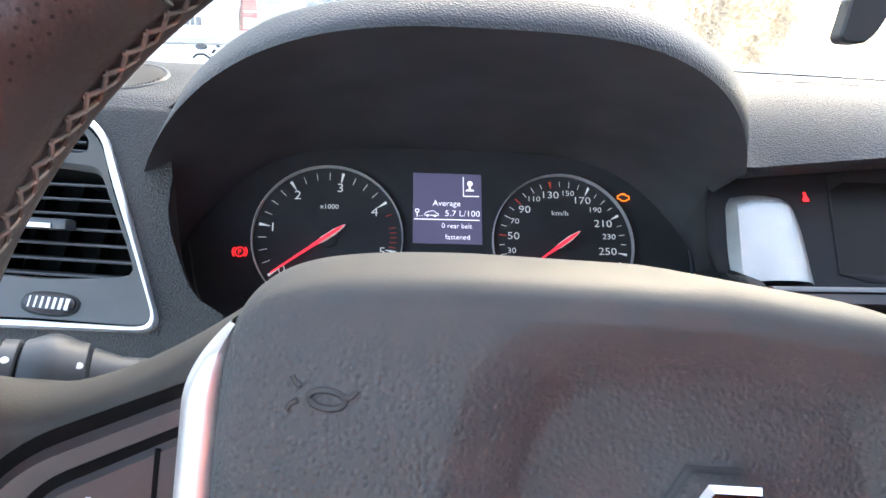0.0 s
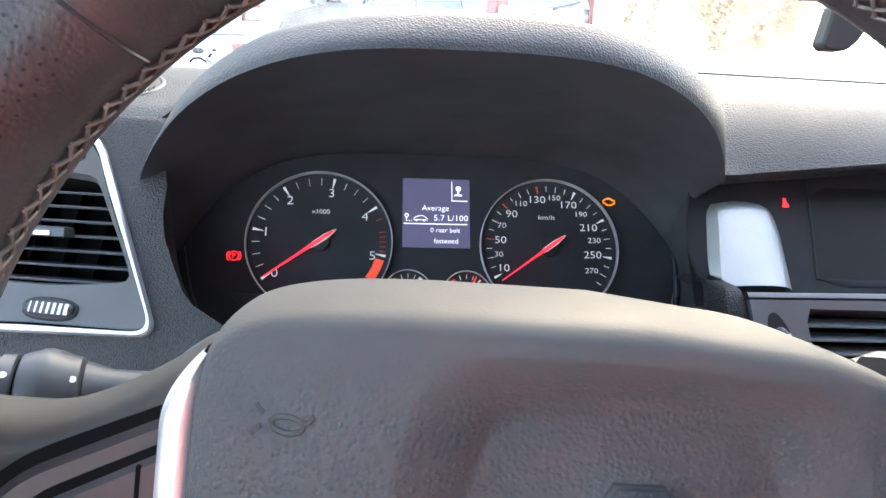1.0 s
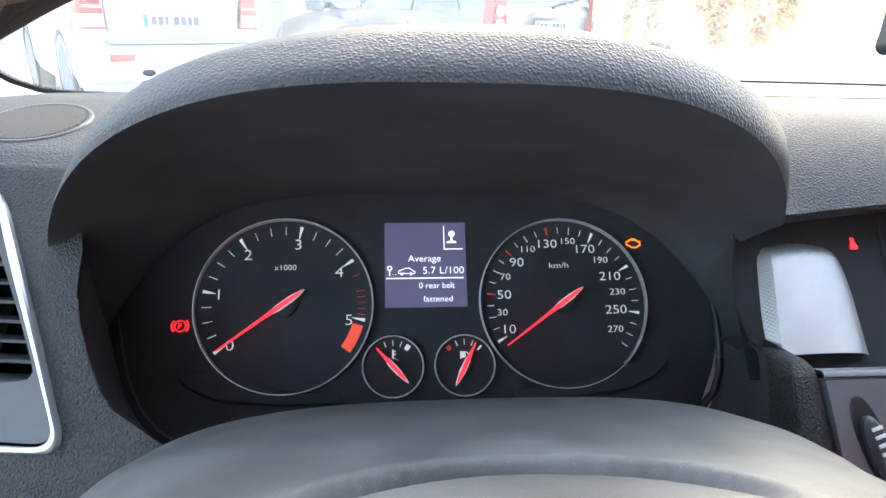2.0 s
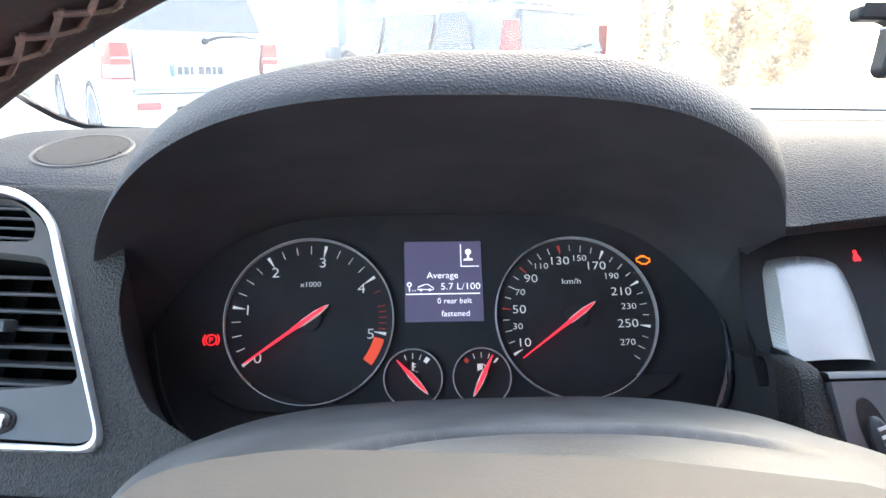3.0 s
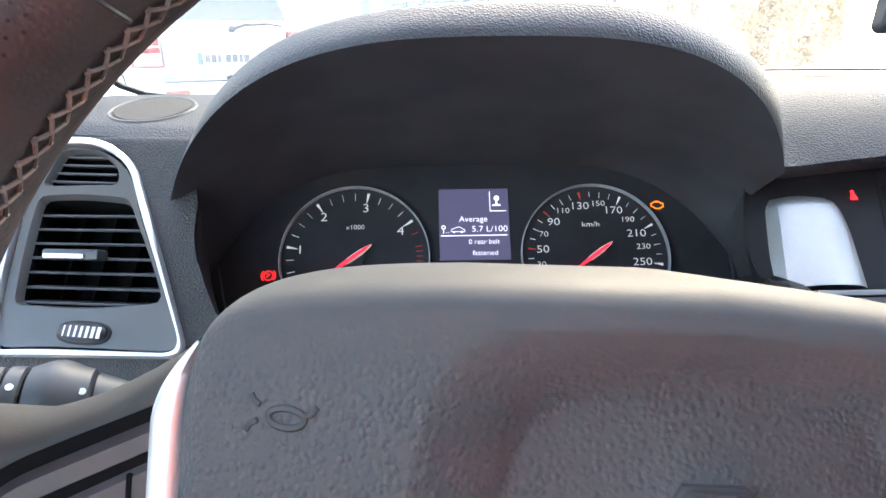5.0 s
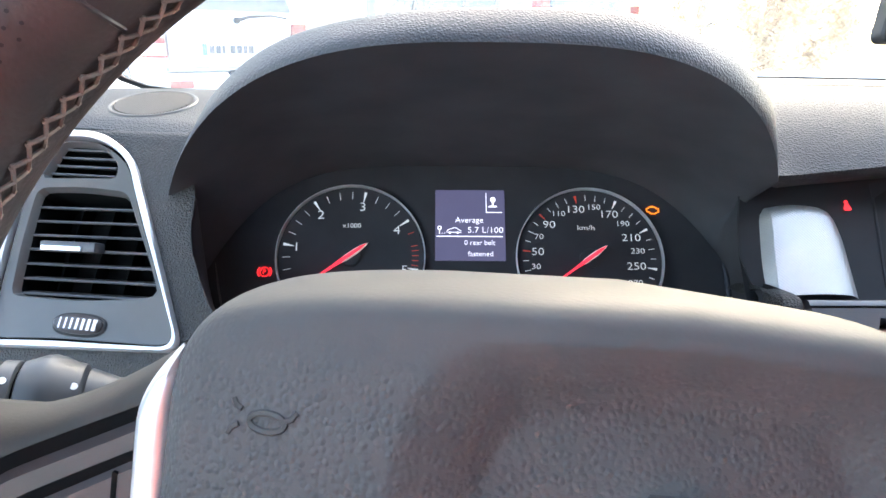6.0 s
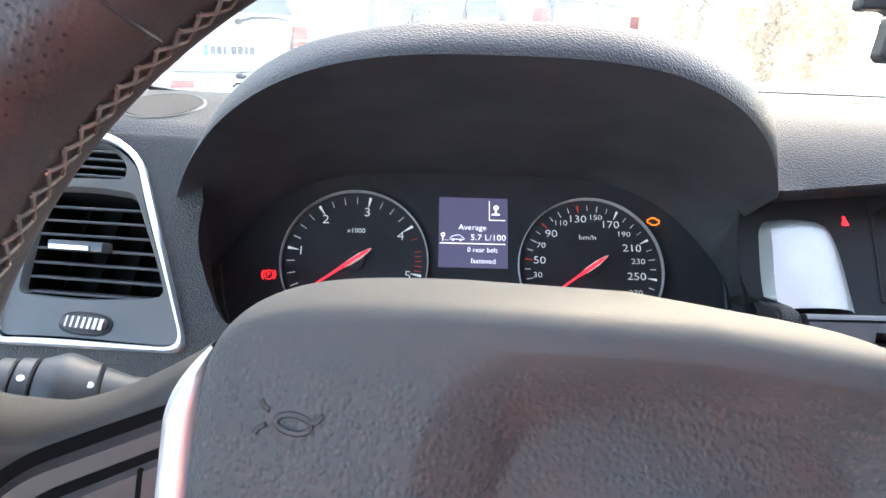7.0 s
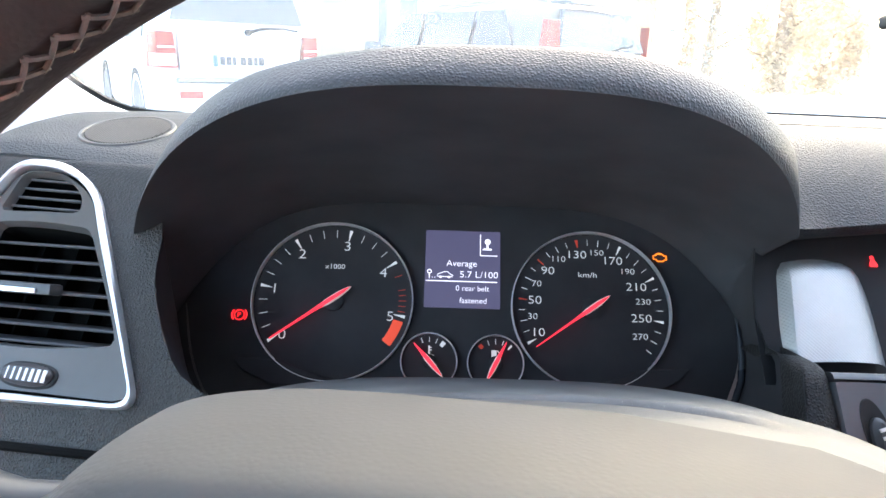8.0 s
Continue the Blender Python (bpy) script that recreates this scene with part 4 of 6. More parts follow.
def build_left_vent():
    root = thing("air_vent", VENT, "grey plastic air vent with dark slats and a silver surround", "air vent", group="air vents")
    out = radial(VENT_OUT, VENT_C, 400)
    part("surround", frame_ring(out, shrink(out, 0.0042, VENT_C), -0.004, 0.0045, bevel=0.0012), SILVER, root, "satin silver surround")
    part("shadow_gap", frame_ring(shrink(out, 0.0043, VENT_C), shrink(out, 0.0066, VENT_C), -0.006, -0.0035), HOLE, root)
    # the bezel: a grey plate with two grille openings and one for the thumbwheel
    upper = rounded([(-0.0420, 0.0725), (-0.0130, 0.0735), (0.0020, 0.0590), (0.0040, 0.0490), (-0.0480, 0.0465)], [0.006, 0.010, 0.006, 0.004, 0.004], 5)
    main = rounded([(-0.0475, 0.0400), (-0.0160, 0.0425), (0.0140, 0.0405), (0.0360, 0.0070), (0.0535, -0.0225), (0.0070, -0.0295), (-0.0400, -0.0290), (-0.0455, 0.0050)], [0.006, 0.02, 0.006, 0.03, 0.007, 0.02, 0.005, 0.02], 5)
    bezel = shrink(radial(VENT_OUT, VENT_C, 128), 0.0062, VENT_C)
    bm = bmesh.new()
    loops = [bezel, radial(upper, (-0.021, 0.060), 64), radial(main, (0.0, 0.006), 96)]
    edges = []
    for lp in loops:
        vs = [bm.verts.new((x, y, 0.0)) for x, y in lp]
        edges += [bm.edges.new((vs[i], vs[(i + 1) % len(vs)])) for i in range(len(vs))]
    bmesh.ops.triangle_fill(bm, edges=edges, use_beauty=True)
    up = radial(upper, (-0.021, 0.060), 64)
    mn = radial(main, (0.0, 0.006), 96)
    holes = [f for f in bm.faces if inside((f.calc_center_median().x, f.calc_center_median().y), up) or inside((f.calc_center_median().x, f.calc_center_median().y), mn)]
    bmesh.ops.delete(bm, geom=holes, context="FACES_ONLY")
    for lp, c in ((up, (-0.021, 0.060)), (mn, (0.0, 0.006))):
        inn = shrink(lp, 0.0022, c)
        loft([[(x, y, 0.0) for x, y in lp], [(x, y, -0.0020) for x, y in shrink(lp, 0.0012, c)], [(x, y, -0.005) for x, y in inn]], closed=True, bm=bm)
        # duct walls apart from the grey bezel, their shade put into the colour
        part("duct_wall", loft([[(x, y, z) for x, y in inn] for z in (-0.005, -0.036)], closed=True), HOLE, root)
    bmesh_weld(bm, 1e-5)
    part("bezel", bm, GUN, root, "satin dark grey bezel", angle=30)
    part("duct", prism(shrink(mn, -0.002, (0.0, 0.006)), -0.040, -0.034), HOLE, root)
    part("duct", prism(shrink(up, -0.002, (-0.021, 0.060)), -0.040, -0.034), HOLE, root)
    for k in range(7):            # main slats
        y = 0.0300 - 0.0092 * k
        left = lerp(-0.0460, -0.0405, k / 6)
        right = lerp(0.0200, 0.0525, k / 6)
        s = part("slat", slat_mesh(left, right), SLAT, root)
        s.matrix_basis = pose(0, y, -0.0045, 18, 0, 1.6)
    for k in range(4):            # upper slats
        y = 0.0690 - 0.0058 * k
        s = part("slat", slat_mesh(-0.0395 - 0.002 * k, -0.0065 + 0.0032 * k - 0.0004 * k * k, 0.010, 0.0014), SLAT, root)
        s.matrix_basis = pose(0, y, -0.0035, 18, 0, 0)
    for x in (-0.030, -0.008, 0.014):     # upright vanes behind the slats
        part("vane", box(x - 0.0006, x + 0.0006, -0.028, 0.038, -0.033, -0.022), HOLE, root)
    knob = part("slider", box(-0.017, 0.019, -0.0032, 0.0030, -0.004, 0.0060, 0.0016), SLAT, root, "dark slider on the middle slat")
    knob.matrix_basis = pose(-0.0105, 0.0030, 0.0, 15, 0, 1.6)
    tip = part("slider_strip", box(-0.0130, 0.0130, -0.0013, 0.0013, 0.0, 0.0016, 0.0006), SILVER, knob, "silver strip")
    tip.matrix_basis = pose(-0.002, -0.0012, 0.0058)
    # thumbwheel in its oval well
    part("thumbwheel_well", prism(oval(0.0102, -0.0425, 0.0168, 0.0068, 40, 2.6), -0.004, 0.0012, bevel=0.0008), BLACK, root)
    wheel = part("thumbwheel", prism(oval(0.0102, -0.0425, 0.0150, 0.0056, 40, 2.4), 0.0010, 0.0042, bevel=0.0018), SWITCH, root)
    for k in range(7):
        x = 0.0113 - 0.0108 + 0.0036 * k
        w = lerp(0.0005, 0.0011, k / 6)
        part("white_bar", box(x - w, x + w, -0.0458, -0.0394, 0.0036, 0.0043, 0.0002), WHITE, wheel, "white raised bar")


def inside(p, poly):
    x, y = p
    hit = False
    for i in range(len(poly)):
        (x0, y0), (x1, y1) = poly[i], poly[i - 1]
        if (y0 > y) != (y1 > y) and x < (x1 - x0) * (y - y0) / (y1 - y0) + x0:
            hit = not hit
    return hit


build_left_vent()


def build_speaker():
    root = thing("tweeter_grille", Matrix.Translation((-0.2205, 0.0425, 0.0968)) @ pose(0, 0, 0, 11, 0, 0), "round dark ribbed speaker grille set in the dashboard top", "speaker grille")
    R, D = 0.0290, 0.0305
    part("rim", frame_ring(oval(0, 0, R, D, 64), oval(0, 0, R - 0.0024, D - 0.0024, 64), -0.004, 0.0013, bevel=0.0007), GUN, root, "smooth grey rim")
    part("mesh_base", prism(oval(0, 0, R - 0.003, D - 0.003, 48), -0.004, 0.0004), SLAT, root)
    k = -0.0250
    while k < 0.0255:
        half = math.sqrt(max(0.0, (D - 0.0038) ** 2 - (k * (D - 0.0038) / (R - 0.0038)) ** 2))
        if half > 0.003:
            part("rib", loft([[(k - 0.0005, y, 0.0), (k - 0.0003, y, 0.0011 + 0.0007 * (1 - (y / D) ** 2)), (k + 0.0003, y, 0.0011 + 0.0007 * (1 - (y / D) ** 2)), (k + 0.0005, y, 0.0)] for y in (-half, -half * 0.5, 0, half * 0.5, half)], closed=True, cap=True), GUN, root)
        k += 0.00165


build_speaker()

# ---------------------------------------------------------------- centre fascia, silver panel, screen, centre vent


def stack(x, z, d=0.0):
    """A point on the leaning centre fascia, d metres proud of it."""
    return Vector((x, -0.068 + 0.88 * z - 0.75 * d, z + 0.66 * d))


STACK = Matrix(((1, 0, 0, 0.23), (0, 0.6606, -0.7507, -0.0504), (0, 0.7507, 0.6606, 0.02), (0, 0, 0, 1)))   # x right, y up the fascia, z out of it


def build_centre_fascia():
    upper, lower = [], []
    for k in range(60):
        x = lerp(0.183, 1.10, k / 59)
        cut = (0.1825, 0.1740, 0.1672, 0.1622, 0.1597, 0.1590, 0.1590) if k == 0 else (x,) * 7      # the cut edge follows the recess and the grained corner
        upper.append([stack(q, z) for q, z in zip(cut, (0.085, 0.062, 0.050, 0.034, 0.019, 0.0, -0.010))])
        lower.append([stack(x, -0.0085), Vector((x, -0.078, -0.0035)), Vector((x, -0.092, 0.0055)), Vector((x, -0.101, 0.0108)), Vector((x, -0.1050, 0.0128)), Vector((x, -0.1072, 0.0128)), Vector((x, -0.1086, 0.0112))])
    lower[0] = [Vector((0.1720, p.y, p.z)) for p in lower[0]]
    ob = part("fascia_centre", loft(upper), STACKM, angle=50)
    tagged(ob, "black plastic centre fascia under the dashboard brow", "fascia", kind="structure")
    ob = part("fascia_ledge", loft(lower), GUN_SKYLIT, angle=50)
    tagged(ob, "satin dark grey plastic ledge of the centre fascia", "fascia", kind="structure")


def build_silver_panel():
    root = thing("silver_trim_panel", STACK, "silver diamond-textured trim panel beside the instruments", "trim panel")
    def left_edge(v):
        return -0.0535 + 0.0055 * ease((v + 0.03) / 0.06)

    def sink(v):
        return -0.012 * max(0.0, (v - 0.023) / 0.012) ** 2

    face, side = [], []
    for i in range(17):
        v = lerp(-0.0290, 0.0345, i / 16)
        left = left_edge(v)
        right = -0.0050 - 0.006 * max(0.0, v / 0.0345) ** 2.2
        row = []
        for j in range(13):
            t = j / 12
            row.append((lerp(left, right, t), v, 0.006 + 0.004 * math.sin(math.pi * t) + sink(v) - 0.004 * max(0, (t - 0.8) / 0.2) ** 2))
        face.append(row)
        wide = 0.013 * math.sqrt(max(0.02, 1 - ((v - 0.004) / 0.040) ** 2))
        side.append([(left, v, 0.006 + sink(v)), (left - 0.0006, v, 0.0056 + sink(v)), (left - wide * 0.5, v, -0.001 + sink(v)), (left - wide, v, -0.012)])
    part("front_face", loft(face), MESH_SILVER, root, "bright silver front", angle=60)
    part("side_face", loft(side), MESH_SILVER, root, "narrow side return", angle=60)


def build_belt_light():
    root = thing("belt_warning_light", STACK @ pose(0.0042, 0.0330, 0.0012), "small lit red seat belt lamp on the fascia", "warning light")
    part("head", prism(oval(0, 0.0024, 0.0012, 0.0013, 14), 0, 0.0005), RED_LAMP, root)
    part("body", prism([(-0.0008, 0.0014), (0.0008, 0.0014), (0.0023, -0.0018), (0.0021, -0.0032), (-0.0021, -0.0032), (-0.0023, -0.0018)], 0, 0.0005), RED_LAMP, root)


def build_screen():
    root = thing("centre_screen", STACK, "dark switched-off screen in a black bezel", "screen")
    out = rounded([(0.0140, -0.0262), (0.0245, 0.0550), (0.330, 0.0550), (0.330, -0.0262)], 0.003, 4)
    inn = rounded([(0.0162, -0.0212), (0.0250, 0.0460), (0.320, 0.0460), (0.320, -0.0212)], 0.001, 4)
    n = 96
    c = (0.17, 0.01)
    part("bezel", frame_ring(radial(out, c, n), radial(inn, c, n), -0.004, 0.0010, bevel=0.0005), STACKM, root, "black bezel")
    part("glass", prism(inn, -0.003, 0.0004), BLACKSCREEN, root, "black unlit glass")


BLACKSCREEN = mat("unlit_screen_glass", (0.014, 0.012, 0.011), 0.45, spec=0.2, mottle=0.2, mottle_size=0.05)
LOWER = Matrix(((1, 0, 0, 0.20), (0, 0.5145, -0.8575, -0.1225), (0, 0.8575, 0.5145, -0.0125), (0, 0, 0, 1)))


def build_centre_vent():
    root = thing("air_vent", LOWER, "dark slatted centre air vent with a ribbed thumbwheel", "air vent", group="air vents")
    c = (0.13, -0.02)
    hole = radial(rounded([(0.0055, 0.0213), (0.260, 0.0165), (0.260, -0.075), (0.0300, -0.072), (0.0120, -0.0149), (0.0078, 0.0016)], [0.005, 0.004, 0.004, 0.004, 0.03, 0.03], 6), c, 96)
    plate_out = [(-0.0272, 0.0262), (0.88, 0.0262), (0.88, -0.16), (-0.0060, -0.16), (-0.0230, -0.0149)]
    bm = bmesh.new()
    edges = []
    for lp in (plate_out, hole):
        vs = [bm.verts.new((x, y, 0.0)) for x, y in lp]
        edges += [bm.edges.new((vs[i], vs[(i + 1) % len(vs)])) for i in range(len(vs))]
    bmesh.ops.triangle_fill(bm, edges=edges, use_beauty=True)
    bmesh.ops.delete(bm, geom=[f for f in bm.faces if inside((f.calc_center_median().x, f.calc_center_median().y), hole)], context="FACES_ONLY")
    loft([[(x, y, 0.0) for x, y in hole], [(x, y, -0.0015) for x, y in shrink(hole, 0.0012, c)], [(x, y, -0.030) for x, y in shrink(hole, 0.0016, c)]], closed=True, bm=bm)
    loft([[(x, y, 0.0) for x, y in plate_out], [(x, y, -0.012) for x, y in plate_out]], closed=True, bm=bm)
    bmesh_weld(bm, 1e-5)
    part("panel", bm, GUN_SKYLIT, root, "satin dark grey panel", angle=30)
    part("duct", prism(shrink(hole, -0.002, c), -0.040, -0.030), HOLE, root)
    for k in range(11):
        y = 0.0112 - 0.0081 * k
        left = 0.0070 + 0.0042 * max(0.0, (0.0112 - y) / 0.026) + 0.0030 * max(0.0, (-0.0149 - y) / 0.01)
        s = part("slat", slat_mesh(left, 0.258, 0.013, 0.0018), SLATEDGE, root)
        s.matrix_basis = pose(0, y, -0.0015, 20, 0, -0.9)
    for x in (0.07, 0.12, 0.17):
        part("vane", box(x - 0.0007, x + 0.0007, -0.07, 0.014, -0.029, -0.018), HOLE, root)
    part("slider", box(0.046, 0.066, -0.018, -0.009, -0.002, 0.007, 0.002), SWITCH, root)
    turn = pose(-0.0068, -0.0070, 0, 0, 0, 17)
    w = part("thumbwheel_well", prism(oval(0, 0.0045, 0.0068, 0.0225, 40, 2.2), -0.004, 0.0007, bevel=0.0005), BLACK, root)
    w.matrix_basis = turn
    t = part("thumbwheel", prism(oval(0, 0, 0.0054, 0.0180, 40, 2.2), 0.0006, 0.0052, bevel=0.0022), STALKM, root)
    t.matrix_basis = turn
    for k in range(8):
        y = 0.0125 - 0.0037 * k
        part("white_bar", box(-0.0022, 0.0030, y - 0.0008, y + 0.0008, 0.0048, 0.0056, 0.0002), WHITE, t, "white raised bar")


SLATEDGE = mat("satin_slat_plastic", (0.12, 0.128, 0.135), 0.35, mottle=0.15, mottle_size=0.03)


def build_recess_corner():
    """The grained block between the instruments and the centre fascia."""
    rows = []
    for x0, x1, y, z in ((0.1610, 0.1700, -0.0600, -0.002), (0.1620, 0.1700, -0.0700, 0.0050), (0.1630, 0.1710, -0.0840, 0.0103), (0.1620, 0.1712, -0.0960, 0.0126), (0.1605, 0.1714, -0.1025, 0.0123), (0.1592, 0.1718, -0.1060, 0.0098), (0.1590, 0.1722, -0.1085, 0.0060)):
        rows.append((x0, x1, y, z))
    for k in range(1, 9):
        z = lerp(0.006, -0.13, k / 8)
        rows.append((lerp(0.1590, 0.150, k / 8), 0.1722 + (0.0098 - z) * 0.14, -0.1085 + 0.60 * (z - 0.006), z))
    out = []
    for x0, x1, y, z in rows:
        out.append([(x0 - 0.0002, y + 0.020, z - 0.004), (x0, y + 0.0015, z - 0.0006), (x0 + 0.0014, y, z), (lerp(x0, x1, 0.5), y - 0.0006, z + 0.0002), (x1 - 0.0014, y, z), (x1, y + 0.0016, z - 0.0006), (x1 + 0.0002, y + 0.020, z - 0.004)])
    ob = part("fascia_corner", loft(out), FASCIA, angle=60)
    tagged(ob, "dark grained plastic corner between instruments and centre fascia", "fascia", kind="structure")


build_centre_fascia()
build_silver_panel()
build_belt_light()
build_screen()
build_centre_vent()
build_recess_corner()

# ---------------------------------------------------------------- steering wheel
TILT = radians(17.7)
WHEEL_AT, WHEEL_SPIN = Vector((0.0125, -0.289, 0.038)), -4.3
WHEEL_FRAME = Matrix(((1, 0, 0, WHEEL_AT[0]), (0, math.sin(TILT), -math.cos(TILT), WHEEL_AT[1]), (0, math.cos(TILT), math.sin(TILT), WHEEL_AT[2]), (0, 0, 0, 1)))
WHEEL = thing("steering_wheel", WHEEL_FRAME @ pose(0, 0, 0, 0, 0, WHEEL_SPIN), "brown leather steering wheel with beige stitching and grey hub", "steering wheel")
RIM_R, RIM_T, RIM_H, RIM_V = 0.1670, 0.0185, 0.018, -0.0057
SEAM = 178     # degrees round the leather tube, on its inner side


def rim_point(a, b, grow=0.0):
    """On the rim: a round the wheel from the top, b round the tube from its outer side towards the driver."""
    t = RIM_T * (1 + 0.10 * ease((abs(a - math.pi * 0.25) < 0.5) * 1.0)) + grow
    r = RIM_R + t * math.cos(b)
    return Vector((r * math.sin(a), r * math.cos(a) + RIM_V, RIM_H + t * (1.02 if math.sin(b) > 0 else 1.22) * math.sin(b)))


def build_rim():
    n, m = 160, 28
    loops = []
    for i in range(n + 1):
        a = math.tau * i / n
        row = []
        for j in range(m):
            b = math.tau * j / m
            seam = math.exp(-((b - radians(SEAM)) / 0.10) ** 2)
            row.append(rim_point(a, b, -0.0011 * seam))
        loops.append(row)
    part("rim", bmesh_weld(loft(loops, closed=True)), LEATHER, WHEEL, "dark brown leather rim", angle=80)
    # crossed stitches along the seam on the inner side
    count = 165
    for k in range(count):
        a0 = math.tau * k / count
        a1 = math.tau * (k + 1) / count
        if not (-1.40 < ((a0 + math.pi) % math.tau) - math.pi < 1.40):
            continue
        for b0, b1, nm in ((radians(SEAM - 8), radians(SEAM + 8), "stitch"), (radians(SEAM + 8), radians(SEAM - 8), "stitch")):
            pts = []
            for s in range(5):
                t = s / 4
                pts.append(rim_point(lerp(a0 - 0.004, a1 + 0.004, t), lerp(b0, b1, t), -0.0001 + 0.0005 * math.sin(math.pi * t)))
            part(nm, tube(pts, 0.00050, 5), THREAD, WHEEL)
    for sign in (-1, 1):         # fine holes through the leather beside the spokes
        bm = bmesh.new()
        for i in range(62):
            a = sign * lerp(0.90, 1.95, i / 61)
            for j in range(22):
                b = radians(-55 + 8.6 * (j + 0.5 * (i % 2)))
                q = rim_point(a, b, 0.00008)
                n = (q - rim_point(a, b, -0.005)).normalized()
                s1 = n.cross(Vector((math.cos(a), -math.sin(a), 0))).normalized() * 0.00042
                s2 = n.cross(s1)
                bm.faces.new([bm.verts.new(q + s1 * math.cos(k * math.tau / 6) + s2 * math.sin(k * math.tau / 6)) for k in range(6)])
        ob = part("perforation", bm, BLACK, WHEEL, "fine perforation of the leather", fix=False)
        ob["kind"] = "stuff"
    for a in (-0.825, 0.825):      # seams where the leather panels meet
        pts = [rim_point(a * lerp(1.07, 1.0, (b + 30) / 206), radians(b), -0.0001) for b in range(-30, 177, 9)]
        part("leather_seam", tube(pts, 0.0006, 6), SWITCH, WHEEL, "dark seam across the leather")


build_rim()


def pad_outline(k, n=96, ridge=False):
    """The hub pad from the front: a squarish outline with a bowed top; ridge gives the edge where front and top meet."""
    a = math.tau * k / n
    c, s = math.cos(a), math.sin(a)
    p = 2 / 8.0
    u, w = 0.0945 * math.copysign(abs(c) ** p, c), math.copysign(abs(s) ** p, s)
    v = w * ((0.0528 - 0.75 * u * u - 0.0038 * (max(0.0, u - 0.02) / 0.03) ** 1.5) if s > 0 else 0.085)
    if ridge:
        u, v = u * 0.968, v * (0.935 if s > 0 else 0.97)
    return u, v


EMBLEM_AT = (0.0014, -0.0156)


def arch(u, v, w, h, p=5.5):
    return ((abs(u) / w) ** p + (abs(v + 0.04) / h) ** p) ** (1 / p)


def pad_height(u, v):
    h = 0.0515 - 0.0095 * (u / 0.068) ** 2 - 0.0065 * (max(0, v) / 0.05) ** 2 - 0.004 * (min(0, v) / 0.08) ** 2
    o, i = arch(u, v, 0.0512, 0.0835), arch(u, v, 0.0370, 0.0755, 4.0)     # a sunken arch round the emblem, between two outlines
    t = 0.0 if o >= 1 else 1.0 if i <= 1 else (1 - o) / ((1 - o) + (i - 1))
    return h - 0.0095 * t


def build_pad():
    n = 192
    loops = []
    for rho in [0.01 * i for i in range(30)] + [0.3 + 0.01 * i for i in range(70)] + [1.0]:
        row = []
        for k in range(n):
            u, v = pad_outline(k, n, True)
            u, v = u * max(rho, 0.001), v * max(rho, 0.001)
            drop = 0.0020 * max(0.0, (rho - 0.93) / 0.07) ** 2.2
            row.append((u, v, pad_height(u, v) - drop))
        loops.append(row)
    edge = loops[-1]
    full = [pad_outline(k, n) for k in range(n)]
    for q, d in ((0.18, 0.0012), (0.36, 0.0032), (0.52, 0.0060), (0.68, 0.0100), (0.82, 0.0150), (0.93, 0.0210), (1.0, 0.0290), (1.0, 0.045)):     # rounded ridge, then the flat top running back
        loops.append([(lerp(edge[k][0], full[k][0], q), lerp(edge[k][1], full[k][1], q), max(-0.008, edge[k][2] - d)) for k in range(n)])
    bm = loft(loops, closed=True)
    bmesh_weld(bm, 1e-5)
    pad = part("hub_pad", bm, PAD, WHEEL, "grey grained hub pad", angle=70)
    def on_pad(pts):
        return [(x * 0.92 - 0.0715, y * 0.75 + 0.0245, pad_height(x * 0.92 - 0.0715, y * 0.75 + 0.0245) - 0.0001) for x, y in pts]
    ring = [(0.0036 * math.cos(radians(a)), 0.0021 * math.sin(radians(a))) for a in range(0, 360, 15)]
    part("horn_body", tube(on_pad(ring), 0.00070, 6, closed=True), PADMARK, WHEEL, "embossed horn outline")
    part("horn_bell", tube(on_pad([(-0.0072, 0.0044), (-0.0066, 0.0030), (-0.0052, 0.0022)]), 0.00062, 6), PADMARK, WHEEL)
    part("horn_bell", tube(on_pad([(-0.0078, -0.0038), (-0.0070, -0.0022), (-0.0056, -0.0012)]), 0.00062, 6), PADMARK, WHEEL)
    part("horn_tail", tube(on_pad([(0.0032, 0.0008), (0.0048, 0.0014), (0.0058, 0.0032)]), 0.00062, 6), PADMARK, WHEEL)


# darker than the pad: horn embossing, and painted shade round the emblem
PADMARK = mat("pad_embossing_and_shade", (0.046, 0.045, 0.045), 0.6, mottle=0.15, mottle_size=0.01)
build_pad()


